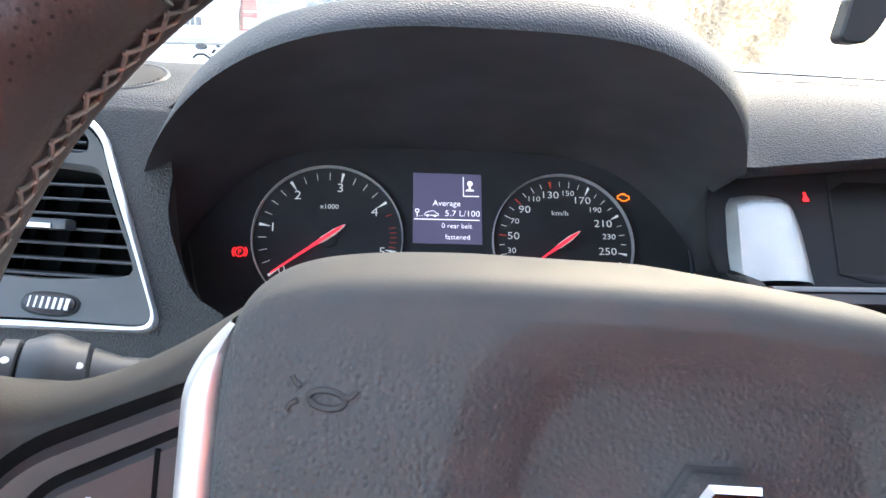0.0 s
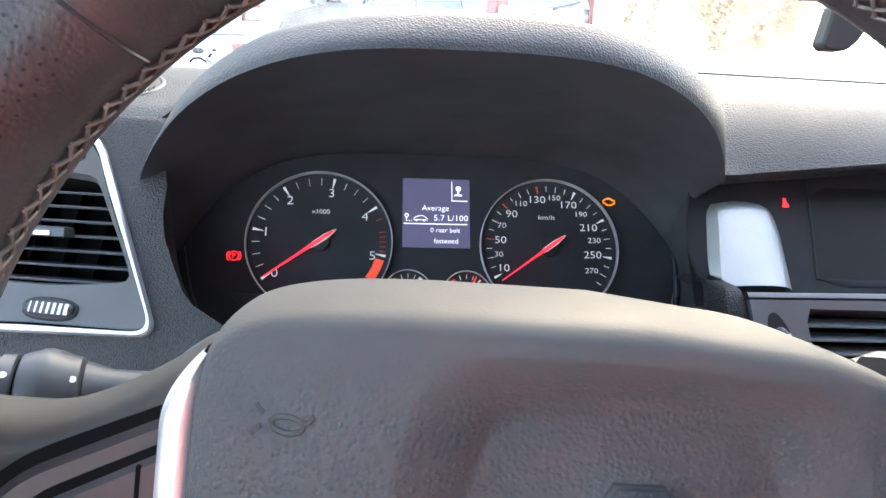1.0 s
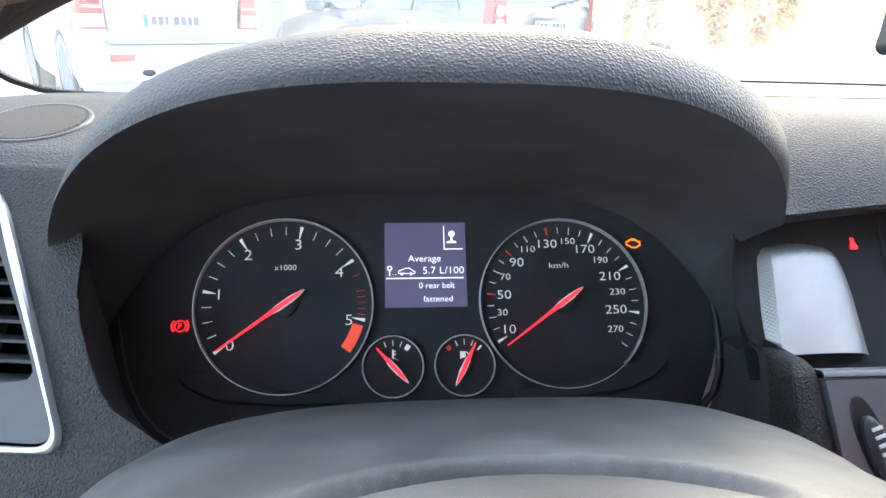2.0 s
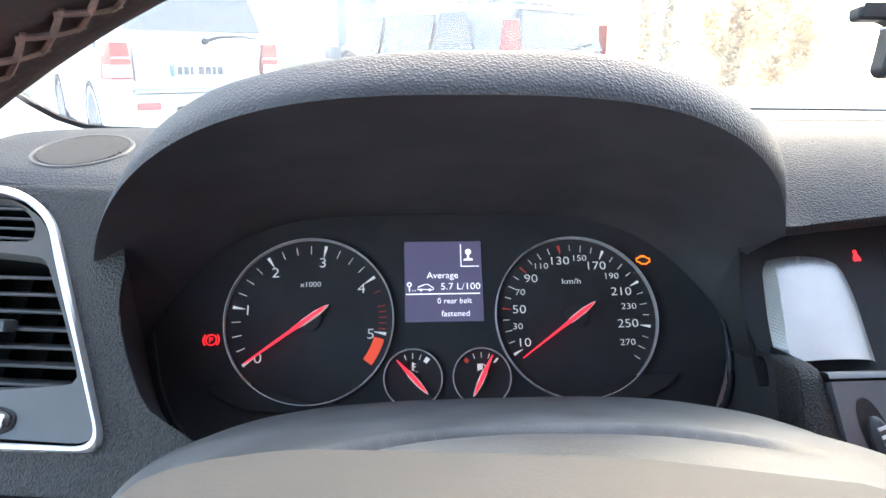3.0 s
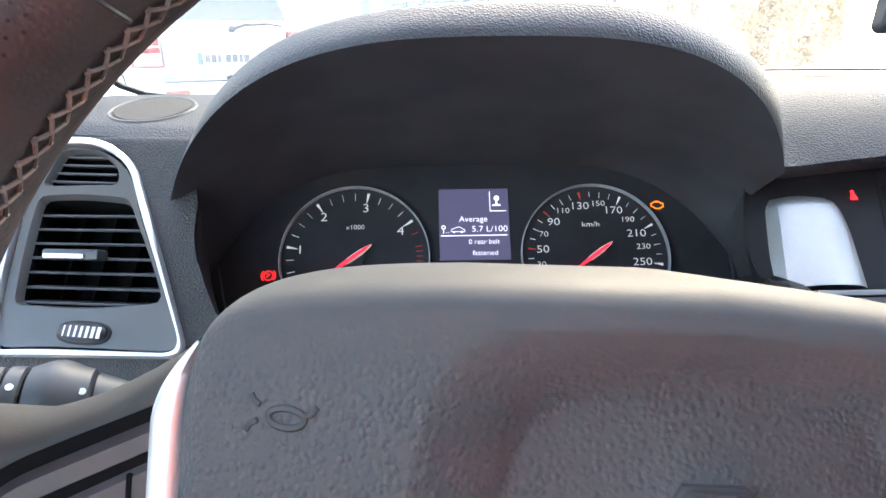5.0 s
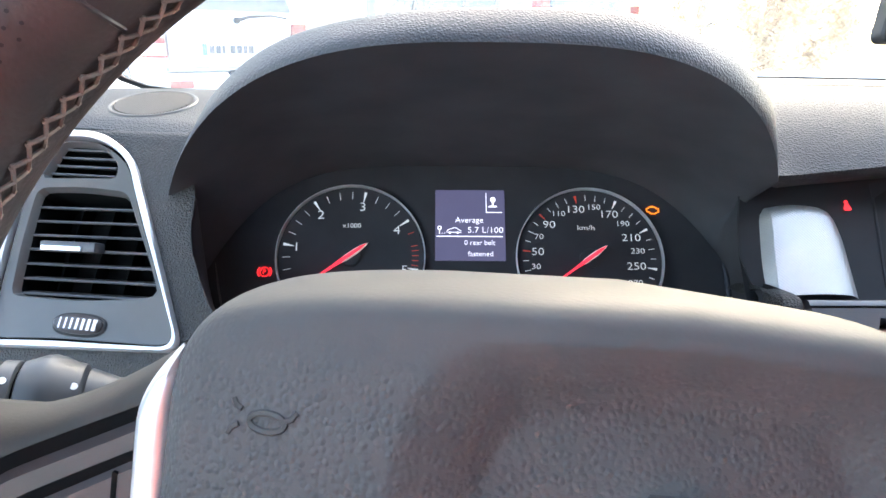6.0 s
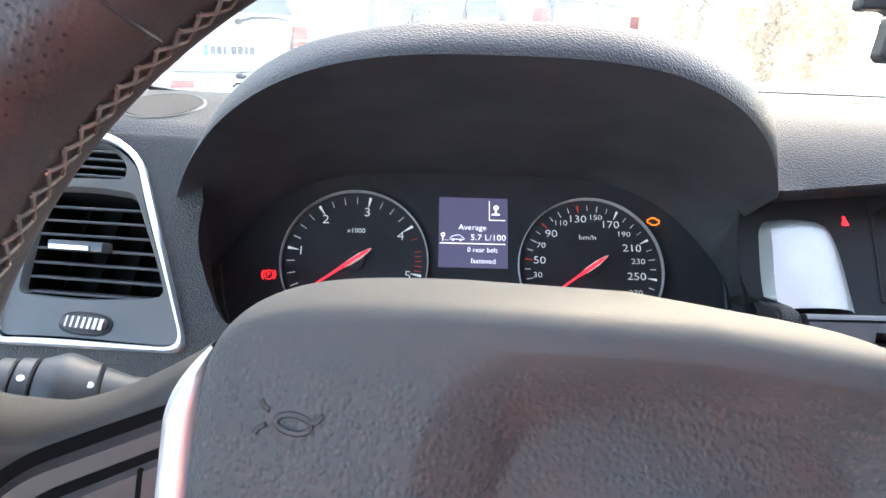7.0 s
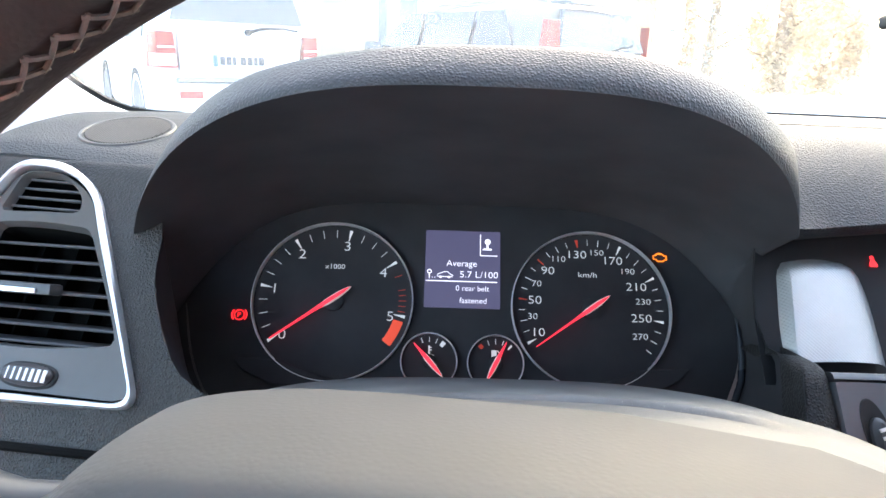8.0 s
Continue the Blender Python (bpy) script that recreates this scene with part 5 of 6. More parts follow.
def build_emblem():
    """A plain metal lozenge with a hollow centre, on a dark sheet that stands in for the shade of its recess."""
    h = pad_height(0, 0) - 0.002
    cx, cy = EMBLEM_AT

    def lozenge(w, hh, cut):
        return [(x + cx, y + cy) for x, y in ((-cut, hh), (cut, hh), (w, 0.004), (w, -0.004), (cut, -hh), (-cut, -hh), (-w, -0.004), (-w, 0.004))]
    o, e = lozenge(0.0232, 0.0322, 0.0050), lozenge(0.0219, 0.0312, 0.0044)
    i = lozenge(0.0108, 0.0233, 0.0005)
    seat = lozenge(0.0243, 0.0334, 0.0058)
    flat = [[(lerp(cx, x, t), lerp(cy, y, t)) for x, y in resample(seat, 96)] for t in (0.02, 0.25, 0.5, 0.75, 0.9, 0.98, 1.0)]
    part("emblem_shade", loft([[(x, y, pad_height(x, y) + (0.0005 if k < 6 else -0.0006)) for x, y in row] for k, row in enumerate(flat)], closed=True), PADMARK, WHEEL, "dark sheet standing in for shade round the emblem")
    # faces: the dark reflection is put into the metal's colour
    rows = [[(x, y, h + 0.0096) for x, y in e], [(x, y, h + 0.0086) for x, y in i], [(x, y, h) for x, y in i]]
    emblem = part("emblem", loft(rows, closed=True), EMBLEM, WHEEL, "chrome lozenge, darkened for the cabin it mirrors", angle=15)
    # edge of the same chrome, left bright for its glint
    rows = [[(x, y, h) for x, y in o], [(x, y, h + 0.0084) for x, y in o], [(x, y, h + 0.0096) for x, y in e]]
    part("bevel", loft(rows, closed=True), CHROME, emblem, "chrome bevelled edge, kept bright as a glint", angle=15)


build_emblem()


def build_spoke(s):
    """A spoke with its padded top edge, nested switch panel and silver trim; s is -1 for the driver's left."""
    rows = []
    for k in range(25):
        u = lerp(0.0860, 0.160, k / 24)
        vt = 0.0134 + 0.0206 * (max(0.0, 0.136 - u) / 0.041) ** 1.6 + 0.0050 * (max(0.0, u - 0.148) / 0.012) ** 2
        vb = lerp(-0.062, -0.058, k / 24)
        h = lerp(0.0185, 0.0160, k / 24)
        rows.append([(s * u, vt - 0.006, -0.010), (s * u, vt - 0.0015, -0.006), (s * u, vt, 0.002), (s * u, vt - 0.0006, 0.008), (s * u, vt - 0.0025, h - 0.0035), (s * u, vt - 0.0050, h - 0.0005), (s * u, vt - 0.0080, h),
                     (s * u, vt - 0.014, h - 0.002), (s * u, lerp(vt, vb, 0.55), h - 0.004), (s * u, vb, h - 0.006), (s * u, vb - 0.004, 0.0), (s * u, vb, -0.010)])
    part("spoke", loft(rows, closed=True, cap=True), SPOKE, WHEEL, "dark leather-look spoke", angle=60)
    def mirror(pts):
        return [(s * x, y) for x, y in pts]
    frame = rounded(mirror([(0.0880, 0.0255), (0.1110, 0.0145), (0.1350, 0.0030), (0.1462, -0.014), (0.1440, -0.055), (0.0880, -0.055)]), [0.001, 0.02, 0.010, 0.012, 0.008, 0.001], 6)
    def grown(pts, d):
        cx, cy = s * 0.112, -0.018
        return [(cx + (x - cx) * (1 + d / math.hypot(x - cx, y - cy)), cy + (y - cy) * (1 + d / math.hypot(x - cx, y - cy))) for x, y in pts]
    part("switch_joint", prism(grown(frame, 0.0014), 0.010, 0.0182), HOLE, WHEEL, "dark joint round the switches")
    part("switch_frame", prism(frame, 0.010, 0.0200, bevel=0.0034), SWITCH, WHEEL, "rounded dark switch surround")
    panel = rounded(mirror([(0.0885, 0.0175), (0.1105, 0.0060), (0.1290, -0.0035), (0.1345, -0.018), (0.1325, -0.050), (0.0885, -0.050)]), [0.001, 0.015, 0.008, 0.010, 0.006, 0.001], 6)
    part("switch_joint", prism(grown(panel, 0.0012), 0.012, 0.0203), HOLE, WHEEL)
    sw = part("switch_panel", prism(panel, 0.012, 0.0216, bevel=0.0024), SWITCH, WHEEL, "black switch panel with white symbols")
    part("switch_gap", box(s * 0.1050 - 0.0005, s * 0.1050 + 0.0005, -0.049, 0.0070, 0.0205, 0.0218), HOLE, sw)
    if s < 0:
        x, y = -0.1175, -0.0055
        part("plus_symbol", prism([(x - 0.0021, y - 0.0005), (x - 0.0005, y - 0.0005), (x - 0.0005, y - 0.0021), (x + 0.0005, y - 0.0021), (x + 0.0005, y - 0.0005), (x + 0.0021, y - 0.0005), (x + 0.0021, y + 0.0005), (x + 0.0005, y + 0.0005), (x + 0.0005, y + 0.0021), (x - 0.0005, y + 0.0021), (x - 0.0005, y + 0.0005), (x - 0.0021, y + 0.0005)], 0.0216, 0.0219), WHITE, sw)
        x, y = -0.1190, -0.0150
        part("gauge_symbol", frame_ring(oval(x, y, 0.0036, 0.0032, 28), oval(x, y, 0.0027, 0.0023, 28), 0.0216, 0.0219), WHITE, sw)
        part("gauge_pointer", prism([(x - 0.0012, y + 0.0018), (x - 0.0004, y + 0.0020), (x + 0.0008, y - 0.0006), (x + 0.0002, y - 0.0009)], 0.0216, 0.0219), WHITE, sw)
    # satin trim between spoke and pad
    trim = []
    for k in range(41):
        t = (k / 40) ** 1.6
        v = lerp(0.0345, -0.075, t)
        u1 = 0.0926 - 0.0024 * max(0, (0.12 - t) / 0.12) ** 2
        u0 = 0.1008 - 0.0080 * max(0, (0.16 - t) / 0.16) ** 2
        b = 0.003 * max(0, (0.14 - t) / 0.14) ** 2
        trim.append([(s * (u1 - 0.004), v, 0.014), (s * u1, v, 0.0285 - b), (s * lerp(u1, u0, 0.3), v, 0.0300 - b), (s * lerp(u1, u0, 0.75), v, 0.0280 - b), (s * u0, v, 0.0235 - b), (s * u0, v, 0.010)])
    part("silver_trim", loft(trim), SILVER, WHEEL, "satin silver edge trim", angle=80)


build_spoke(-1)
build_spoke(1)


def build_shroud():
    """The dusty column cover between wheel and instruments."""
    root = thing("column_shroud", WHEEL_FRAME, "dusty dark plastic steering column cover", "column cover")
    # distance along the column, half width, height of the top, squareness
    table = ((-0.004, 0.098, 0.036, 3.2), (-0.010, 0.110, 0.0430, 3.2), (-0.018, 0.117, 0.0460, 3.2), (-0.032, 0.123, 0.0470, 3.2), (-0.048, 0.130, 0.0460, 3.2), (-0.062, 0.135, 0.0445, 3.2), (-0.084, 0.142, 0.0415, 3.1),
             (-0.100, 0.148, 0.0390, 3.0), (-0.125, 0.157, 0.0355, 3.0), (-0.150, 0.163, 0.0320, 3.0), (-0.175, 0.158, 0.0280, 3.1), (-0.185, 0.152, 0.0240, 3.2), (-0.189, 0.148, -0.01, 3.2))
    rows = []
    for i in range(len(table) - 1):
        steps = 30 if 4 <= i <= 5 else 12 if i in (3, 6) else 3
        for j in range(steps + (i == len(table) - 2)):
            h, w, top, p = (lerp(a, b, j / steps) for a, b in zip(table[i], table[i + 1]))
            row = []
            for k in range(129):
                a = math.pi * k / 128
                c, s_ = math.cos(a), math.sin(a)
                x = w * math.copysign(abs(c) ** (2 / p), c)
                # a curved groove where the cover rolls down behind the wheel's hub
                off = x + 0.008
                d = h - (-0.0680 + 7.5 * off * off)
                dip = 0.0130 * math.exp(-(d / (0.0030 if d < 0 else 0.0065)) ** 2) * ease((0.070 - abs(off)) / 0.040)
                row.append((x, -0.05 + (top + 0.0478) * abs(s_) ** (2 / p) - dip, h))
            rows.append(row)
    part("upper_cover", loft(rows), SHROUD, root, "dusty upper cover", angle=60)
    low = []
    for h, w, deep in ((-0.004, 0.096, 0.070), (-0.012, 0.112, 0.084), (-0.048, 0.117, 0.092), (-0.075, 0.109, 0.088), (-0.120, 0.104, 0.080)):
        low.append([(w * math.cos(math.pi * k / 32), -0.0515 - (deep - 0.05) * math.sin(math.pi * k / 32) ** 0.6, h) for k in range(33)])
    part("lower_cover", loft(low), STALKM, root, "dark lower cover", angle=60)


build_shroud()


def build_stalk(s):
    a = Vector((0.085, -0.222, 0.021))
    b = Vector((0.190, -0.2500, 0.0430))
    if s < 0:
        a.x, b.x = -a.x, -b.x
    root = thing("column_stalk", Matrix.Identity(4), "dark grey light switch stalk with white symbols" if s < 0 else "dark grey wiper stalk with white symbols", "stalk", group="column stalks")
    d = (b - a).normalized()
    L = (b - a).length
    up = Vector((0, -0.55, 0.83))
    side = d.cross(up).normalized()
    up = side.cross(d)
    m = Matrix(((side.x, up.x, d.x, a.x), (side.y, up.y, d.y, a.y), (side.z, up.z, d.z, a.z), (0, 0, 0, 1)))
    part("stem", lathe([(0.0072, -0.02), (0.0076, 0.026), (0.0082, 0.046), (0.0106, 0.0542)], 28, m=m), STALKM, root)
    part("barrel", lathe([(0.0104, 0.0546), (0.0118, 0.0556), (0.0124, 0.0585), (0.0136, 0.0615), (0.0143, 0.0645), (0.0140, 0.0670), (0.0128, 0.0700), (0.0120, 0.0722), (0.0110, 0.0727)], 40, m=m), STALKM, root, "bulging turning barrel")
    part("groove", lathe([(0.0104, 0.0724), (0.0104, 0.0742)], 36, m=m), HOLE, root)
    part("ring", lathe([(0.0110, 0.0733), (0.0118, 0.0739), (0.0118, 0.0778), (0.0110, 0.0784)], 36, m=m), STALKM, root)
    part("groove", lathe([(0.0102, 0.0780), (0.0102, 0.0796)], 36, m=m), HOLE, root)
    part("ring", lathe([(0.0108, 0.0790), (0.0114, 0.0796), (0.0114, 0.0830), (0.0106, 0.0836)], 36, m=m), STALKM, root)
    part("end_knob", lathe([(0.0098, 0.0834), (0.0106, 0.0850), (0.0104, 0.1010), (0.0092, 0.1070), (0.0040, 0.1090)], 36, m=m), STALKM, root)
    def dab(z, ang, name="dot", r=0.0011):
        rad = 0.0120 if z < 0.0735 else 0.0118
        p = m @ Vector((rad * math.sin(ang), rad * math.cos(ang), z))
        part(name, lathe([(r, -0.0001), (r, 0.0002)], 14, m=Matrix.Translation(p) @ (p - (m @ Vector((0, 0, z)))).to_track_quat("Z", "Y").to_matrix().to_4x4()), WHITE, root, "white dot")
    sg = 1 if s < 0 else -1
    dab(0.0570, -0.06 * sg)
    dab(0.0758, 0.02 * sg)
    # lamp symbol: a half round with three rays, on the stem
    for k in range(3):
        q = m @ Vector((0.0007 * (k - 1) * 2.2, 0.0088 + 0.0002, 0.026))
        part("symbol_ray", tube([q, q + d * 0.0032], 0.0003, 5), WHITE, root)
    q = m @ Vector((0, 0.0093, 0.0325))
    arc = [q + d * (0.0026 * math.sin(t)) + side * (0.0022 * math.cos(t)) for t in [lerp(0, math.pi, k / 8) for k in range(9)]]
    part("symbol_lamp", tube(arc, 0.00032, 5, closed=True), WHITE, root)
    for k in range(2):
        q = m @ Vector((0.0010 * (2 * k - 1), 0.0086, 0.012))
        part("symbol_bar", tube([q, q + d * 0.005], 0.0004, 5), WHITE, root)


build_stalk(-1)
build_stalk(1)


def build_holder():
    """A phone clamp on an arm from the windscreen."""
    root = thing("phone_holder", Matrix.Translation((0.2755, 0.034, 0.1520)), "dark grey plastic phone holder hanging before the windscreen", "phone holder")
    lower = rounded([(-0.0005, 0.0100), (0.0010, 0.0204), (0.0104, 0.0239), (0.0300, 0.0278), (0.0430, 0.0257), (0.0313, 0.0117), (0.0243, -0.0013), (0.0157, -0.0091), (0.0000, -0.0090), (-0.0038, -0.0048)], 0.004, 5)
    def upright(bm):
        bmesh.ops.transform(bm, matrix=pose(0, 0, 0, 80), verts=bm.verts)
        return bm
    part("lower_jaw", upright(prism(lower, -0.006, 0.006, bevel=0.0015)), HOLDER, root, "rounded grey lower jaw")
    upper = rounded([(-0.0205, 0.0335), (-0.0205, 0.0250), (-0.0030, 0.0250), (0.0040, 0.0222), (0.0120, 0.0230), (0.0500, 0.0400), (0.0500, 0.0560), (0.0150, 0.0460), (0.0110, 0.0335)], 0.0032, 5)
    part("upper_jaw", upright(prism(upper, -0.005, 0.005, bevel=0.0015)), HOLDER, root, "grey upper jaw with a flat tongue")
    part("hinge_pin", upright(lathe([(0.0020, -0.0068), (0.0020, 0.0068)], 16, m=Matrix.Translation((0.003, 0.0215, 0)))), CHROME, root, "metal hinge pin")
    part("spring", tube([(0.003 + 0.0025 * math.cos(k * 0.9), -0.012 + 0.0, 0.040 + 0.0006 * k + 0.0025 * math.sin(k * 0.9)) for k in range(28)], 0.0006, 6), CHROME, root)
    part("red_pad", upright(box(0.018, 0.034, 0.0300, 0.0330, -0.007, 0.007, 0.001, m=pose(0, 0, 0, 0, 0, 24) @ Matrix.Translation((0.008, -0.009, 0)))), REDPAD, root, "red rubber pad")
    part("arm", tube([(0.045, 0.0, 0.050), (0.07, 0.02, 0.075), (0.10, 0.05, 0.10), (0.13, 0.07, 0.115)], [0.008, 0.0075, 0.0075, 0.010], 14), HOLDER, root, "bent arm")
    part("suction_cup", lathe([(0.026, 0.0), (0.028, 0.004), (0.018, 0.010), (0.010, 0.016)], 32, m=Matrix.Translation((0.136, 0.082, 0.120)) @ pose(0, 0, 0, 130)), RUBBER, root, "black suction cup")


REDPAD = mat("red_rubber", (0.5, 0.05, 0.05), 0.6, mottle=0.1, mottle_size=0.01)
build_holder()

# ---------------------------------------------------------------- outside: snow, cars, house, trees
GROUND_Z = -0.86


def build_ground():
    """One sheet of snow to the horizon, uneven near by."""
    rings = [0.0] + [1.6 * 1.16 ** k for k in range(55)]
    rows = []
    for r in rings:
        row = []
        for k in range(120):
            a = math.tau * k / 120
            x, y = r * math.cos(a), r * math.sin(a)
            z = GROUND_Z
            if 3 < r < 80:
                z += 0.05 * noise.noise(Vector((x * 0.6, y * 0.6, 0))) + 0.03 * noise.noise(Vector((x * 2.1, y * 2.1, 3)))
            row.append((x, y, z))
        rows.append(row)
    bm = loft(rows, closed=True)
    bmesh_weld(bm, 1e-4)
    ob = part("ground", bm, SNOW, angle=60)
    tagged(ob, "snow-covered yard, trodden and uneven", "ground", kind="structure")


def build_snowbank(x0, y0, x1, y1, height, width, label):
    n, m = 60, 24
    rows = []
    for i in range(n + 1):
        t = i / n
        cx, cy = lerp(x0, x1, t), lerp(y0, y1, t)
        dx, dy = x1 - x0, y1 - y0
        l = math.hypot(dx, dy)
        nx, ny = -dy / l, dx / l
        row = []
        for j in range(m + 1):
            s = lerp(-1, 1, j / m)
            q = Vector((cx * 0.9, cy * 0.9, 7.0 + s * 1.3))
            h = height * (1 - s * s) ** 1.2 * min(1, 6 * t, 6 * (1 - t)) * (0.75 + 0.5 * noise.noise(q) + 0.25 * noise.noise(q * 3.1))
            row.append((cx + nx * s * width, cy + ny * s * width, GROUND_Z - 0.06 + h))
        rows.append(row)
    tagged(part("snow_bank", loft(rows), SNOW, angle=60), label, "snow bank", group="snow banks")


build_ground()
build_snowbank(0.5, 8.3, 9.5, 11.5, 0.75, 1.5, "heaped bright snow bank beside the parked cars")
build_snowbank(3.6, 6.3, 12.0, 7.2, 0.45, 1.4, "low bright snow bank in the yard")


def build_bonnet():
    """The front of the car itself, seen over the dashboard."""
    rows = []
    for i in range(25):
        x = lerp(-0.47, 1.21, i / 24)
        s = (x - 0.37) / 0.84
        row = []
        for j in range(17):
            y = lerp(0.30, 1.42, j / 16) - 0.10 * s * s
            t = j / 16
            z = 0.055 - 0.030 * t - 0.045 * s * s - 0.10 * max(0, (t - 0.86) / 0.14) ** 2
            row.append((x, y, z))
        x_, y_, z_ = row[-1]
        row += [(x_, y_ + 0.03, z_ - 0.10), (x_, y_ + 0.03, z_ - 0.45)]
        rows.append(row)
    ob = part("bonnet", loft(rows), BODY, angle=60)
    tagged(ob, "glossy silver-grey bonnet of the car in front of the windscreen", "bonnet", kind="structure")


build_bonnet()


def car_shape(length, width, height, prof):
    """A closed body skin from stations (y, half width, belt height, roof height, roof half width, sill)."""
    rows = []
    for y, hw, belt, roof, rw, sill in prof:
        rows.append([(-hw * 0.94, y, sill), (-hw, y, sill + 0.12), (-hw * 1.0, y, (sill + belt) / 2), (-hw * 0.985, y, belt), (-rw, y, roof - 0.10 * min(1, (roof - belt) / 0.2)), (-rw * 0.82, y, roof - 0.02), (0, y, roof),
                     (rw * 0.82, y, roof - 0.02), (rw, y, roof - 0.10 * min(1, (roof - belt) / 0.2)), (hw * 0.985, y, belt), (hw, y, (sill + belt) / 2), (hw, y, sill + 0.12), (hw * 0.94, y, sill)])
    return loft(rows, closed=True, cap=True)


def road_wheel(root, x, y, r):
    w = part("wheel", lathe([(r * 0.72, -0.10), (r * 0.95, -0.10), (r, -0.07), (r, 0.07), (r * 0.95, 0.10), (r * 0.70, 0.10), (r * 0.66, 0.06)], 36), TYRE, root, "black tyre on an alloy rim")
    w.matrix_basis = pose(x, y, r, 0, 90, 0)
    for s in (-1, 1):
        rim = part("wheel_rim", lathe([(r * 0.68, 0.07 * s), (r * 0.62, 0.095 * s), (r * 0.15, 0.085 * s), (r * 0.05, 0.10 * s)], 24), RIM, w, "grey alloy rim")
    return w


PLATE_INK = mat("faded_plate_print", (0.06, 0.062, 0.066), 0.6, mottle=0.1, mottle_size=0.05)


def plate(root, y, z, w=0.52, cx=0.0):
    p = part("number_plate", box(cx - w / 2, cx + w / 2, y - 0.012, y, z - 0.056, z + 0.056, 0.004), PLATE, root, "white number plate with dark bars")
    part("plate_band", box(cx - w / 2 + 0.004, cx - w / 2 + 0.044, y - 0.0155, y - 0.012, z - 0.052, z + 0.052), PLATE_BLUE, p, "blue end band")
    x = cx - w / 2 + 0.065
    for k, bw in enumerate((0.045, 0.045, 0.03, 0.0, 0.05, 0.05, 0.035, 0.05)):
        if bw:
            part("plate_bar", box(x, x + bw, y - 0.0155, y - 0.012, z - 0.036, z + 0.036), PLATE_INK, p)
        x += bw + 0.012 if bw else 0.03
    return p


def side_panes(root, stations, x, belt, roof, side, pane):
    for y0, y1, k0, k1 in stations:
        pts = [(y0, belt + 0.03), (y1, belt + 0.03), (lerp(y1, y0, k1), roof), (lerp(y0, y1, k0), roof)]
        inset = 0.80
        bm = bmesh.new()
        out = [(side * x, a, b) if b < belt + 0.1 else (side * (x - 0.115), a, b) for a, b in pts]
        o2 = [(p[0] + side * 0.012, p[1], p[2]) for p in out]
        loft([out, o2], closed=True, bm=bm, cap=True)
        part("side_window", bm, pane, root, "tinted side window")


def build_suv():
    """White station-wagon-like off-roader seen from behind; local y runs forward, the tail is at y = 0."""
    root = thing("parked_suv", pose(-1.87, 5.83, GROUND_Z - 0.03, 0, 0, 32.5), "white off-road car parked with its tail to the camera", "car", group="parked cars")
    hw = 0.80
    prof = [(0.06, hw * 0.93, 0.98, 1.04, 0.74, 0.42), (0.03, hw * 0.95, 1.06, 1.10, 0.74, 0.40), (0.10, hw * 0.98, 1.10, 1.62, 0.60, 0.36), (0.22, hw, 1.10, 1.70, 0.64, 0.34), (0.8, hw, 1.10, 1.74, 0.68, 0.32), (1.9, hw, 1.08, 1.75, 0.69, 0.30),
            (2.5, hw, 1.06, 1.70, 0.68, 0.30), (3.05, hw, 1.04, 1.12, 0.72, 0.30), (3.9, hw * 0.97, 0.95, 1.00, 0.7, 0.32), (4.35, hw * 0.9, 0.75, 0.80, 0.66, 0.36), (4.45, hw * 0.8, 0.6, 0.64, 0.55, 0.40)]
    part("body", car_shape(4.4, 1.75, 1.75, prof), CAR_WHITE, root, "white painted body", angle=50)
    part("tailgate", box(-0.56, 0.56, -0.012, 0.10, 0.82, 1.22, 0.03), CAR_WHITE, root, "white tailgate")
    rw = part("rear_window", loft([[(-0.60, 0.015, 1.26), (0.60, 0.015, 1.26), (0.50, 0.085, 1.62), (-0.50, 0.085, 1.62)], [(-0.60, 0.06, 1.26), (0.60, 0.06, 1.26), (0.50, 0.13, 1.62), (-0.50, 0.13, 1.62)]], closed=True, cap=True), CAR_GLASS, root, "dark tinted rear window")
    part("wiper", tube([(0.06, -0.03, 1.175), (0.18, -0.035, 1.212), (0.40, -0.03, 1.225), (0.54, -0.02, 1.205)], [0.016, 0.012, 0.009, 0.007], 8), RUBBER, root, "black rear wiper")
    part("wiper_pivot", lathe([(0.03, -0.02), (0.03, 0.02)], 16, m=Matrix.Translation((0.06, -0.02, 1.175)) @ pose(0, 0, 0, 90)), RUBBER, root)
    for s in (-1, 1):
        lamp = part("tail_lamp", loft([[(s * 0.745, -0.01, 0.85), (s * 0.575, -0.035, 0.85), (s * 0.600, -0.035, 1.155), (s * 0.735, -0.01, 1.155)], [(s * 0.808, 0.16, 0.85), (s * 0.575, 0.08, 0.85), (s * 0.600, 0.08, 1.155), (s * 0.78, 0.16, 1.155)]], closed=True, cap=True), TAIL_RED, root, "red tail lamp cluster")
        part("clear_lens", loft([[(s * 0.742, -0.022, 0.87), (s * 0.585, -0.044, 0.87), (s * 0.59, -0.044, 0.97), (s * 0.740, -0.022, 0.97)], [(s * 0.79, 0.10, 0.87), (s * 0.585, 0.0, 0.87), (s * 0.59, 0.0, 0.97), (s * 0.785, 0.10, 0.97)]], closed=True, cap=True), TAIL_CLEAR, lamp, "clear lower lens")
        part("lamp_strip", box(s * 0.665 - 0.07, s * 0.665 + 0.07, -0.046, -0.036, 1.02, 1.036, 0.002), CAR_WHITE, lamp)
        part("reflector", box(s * 0.50 - 0.10, s * 0.50 + 0.10, -0.135, -0.12, 0.59, 0.655, 0.006), TAIL_RED, root, "red bumper reflector")
    part("bumper", box(-0.79, 0.79, -0.125, 0.25, 0.42, 0.73, 0.05), CAR_WHITE, root, "white rear bumper")
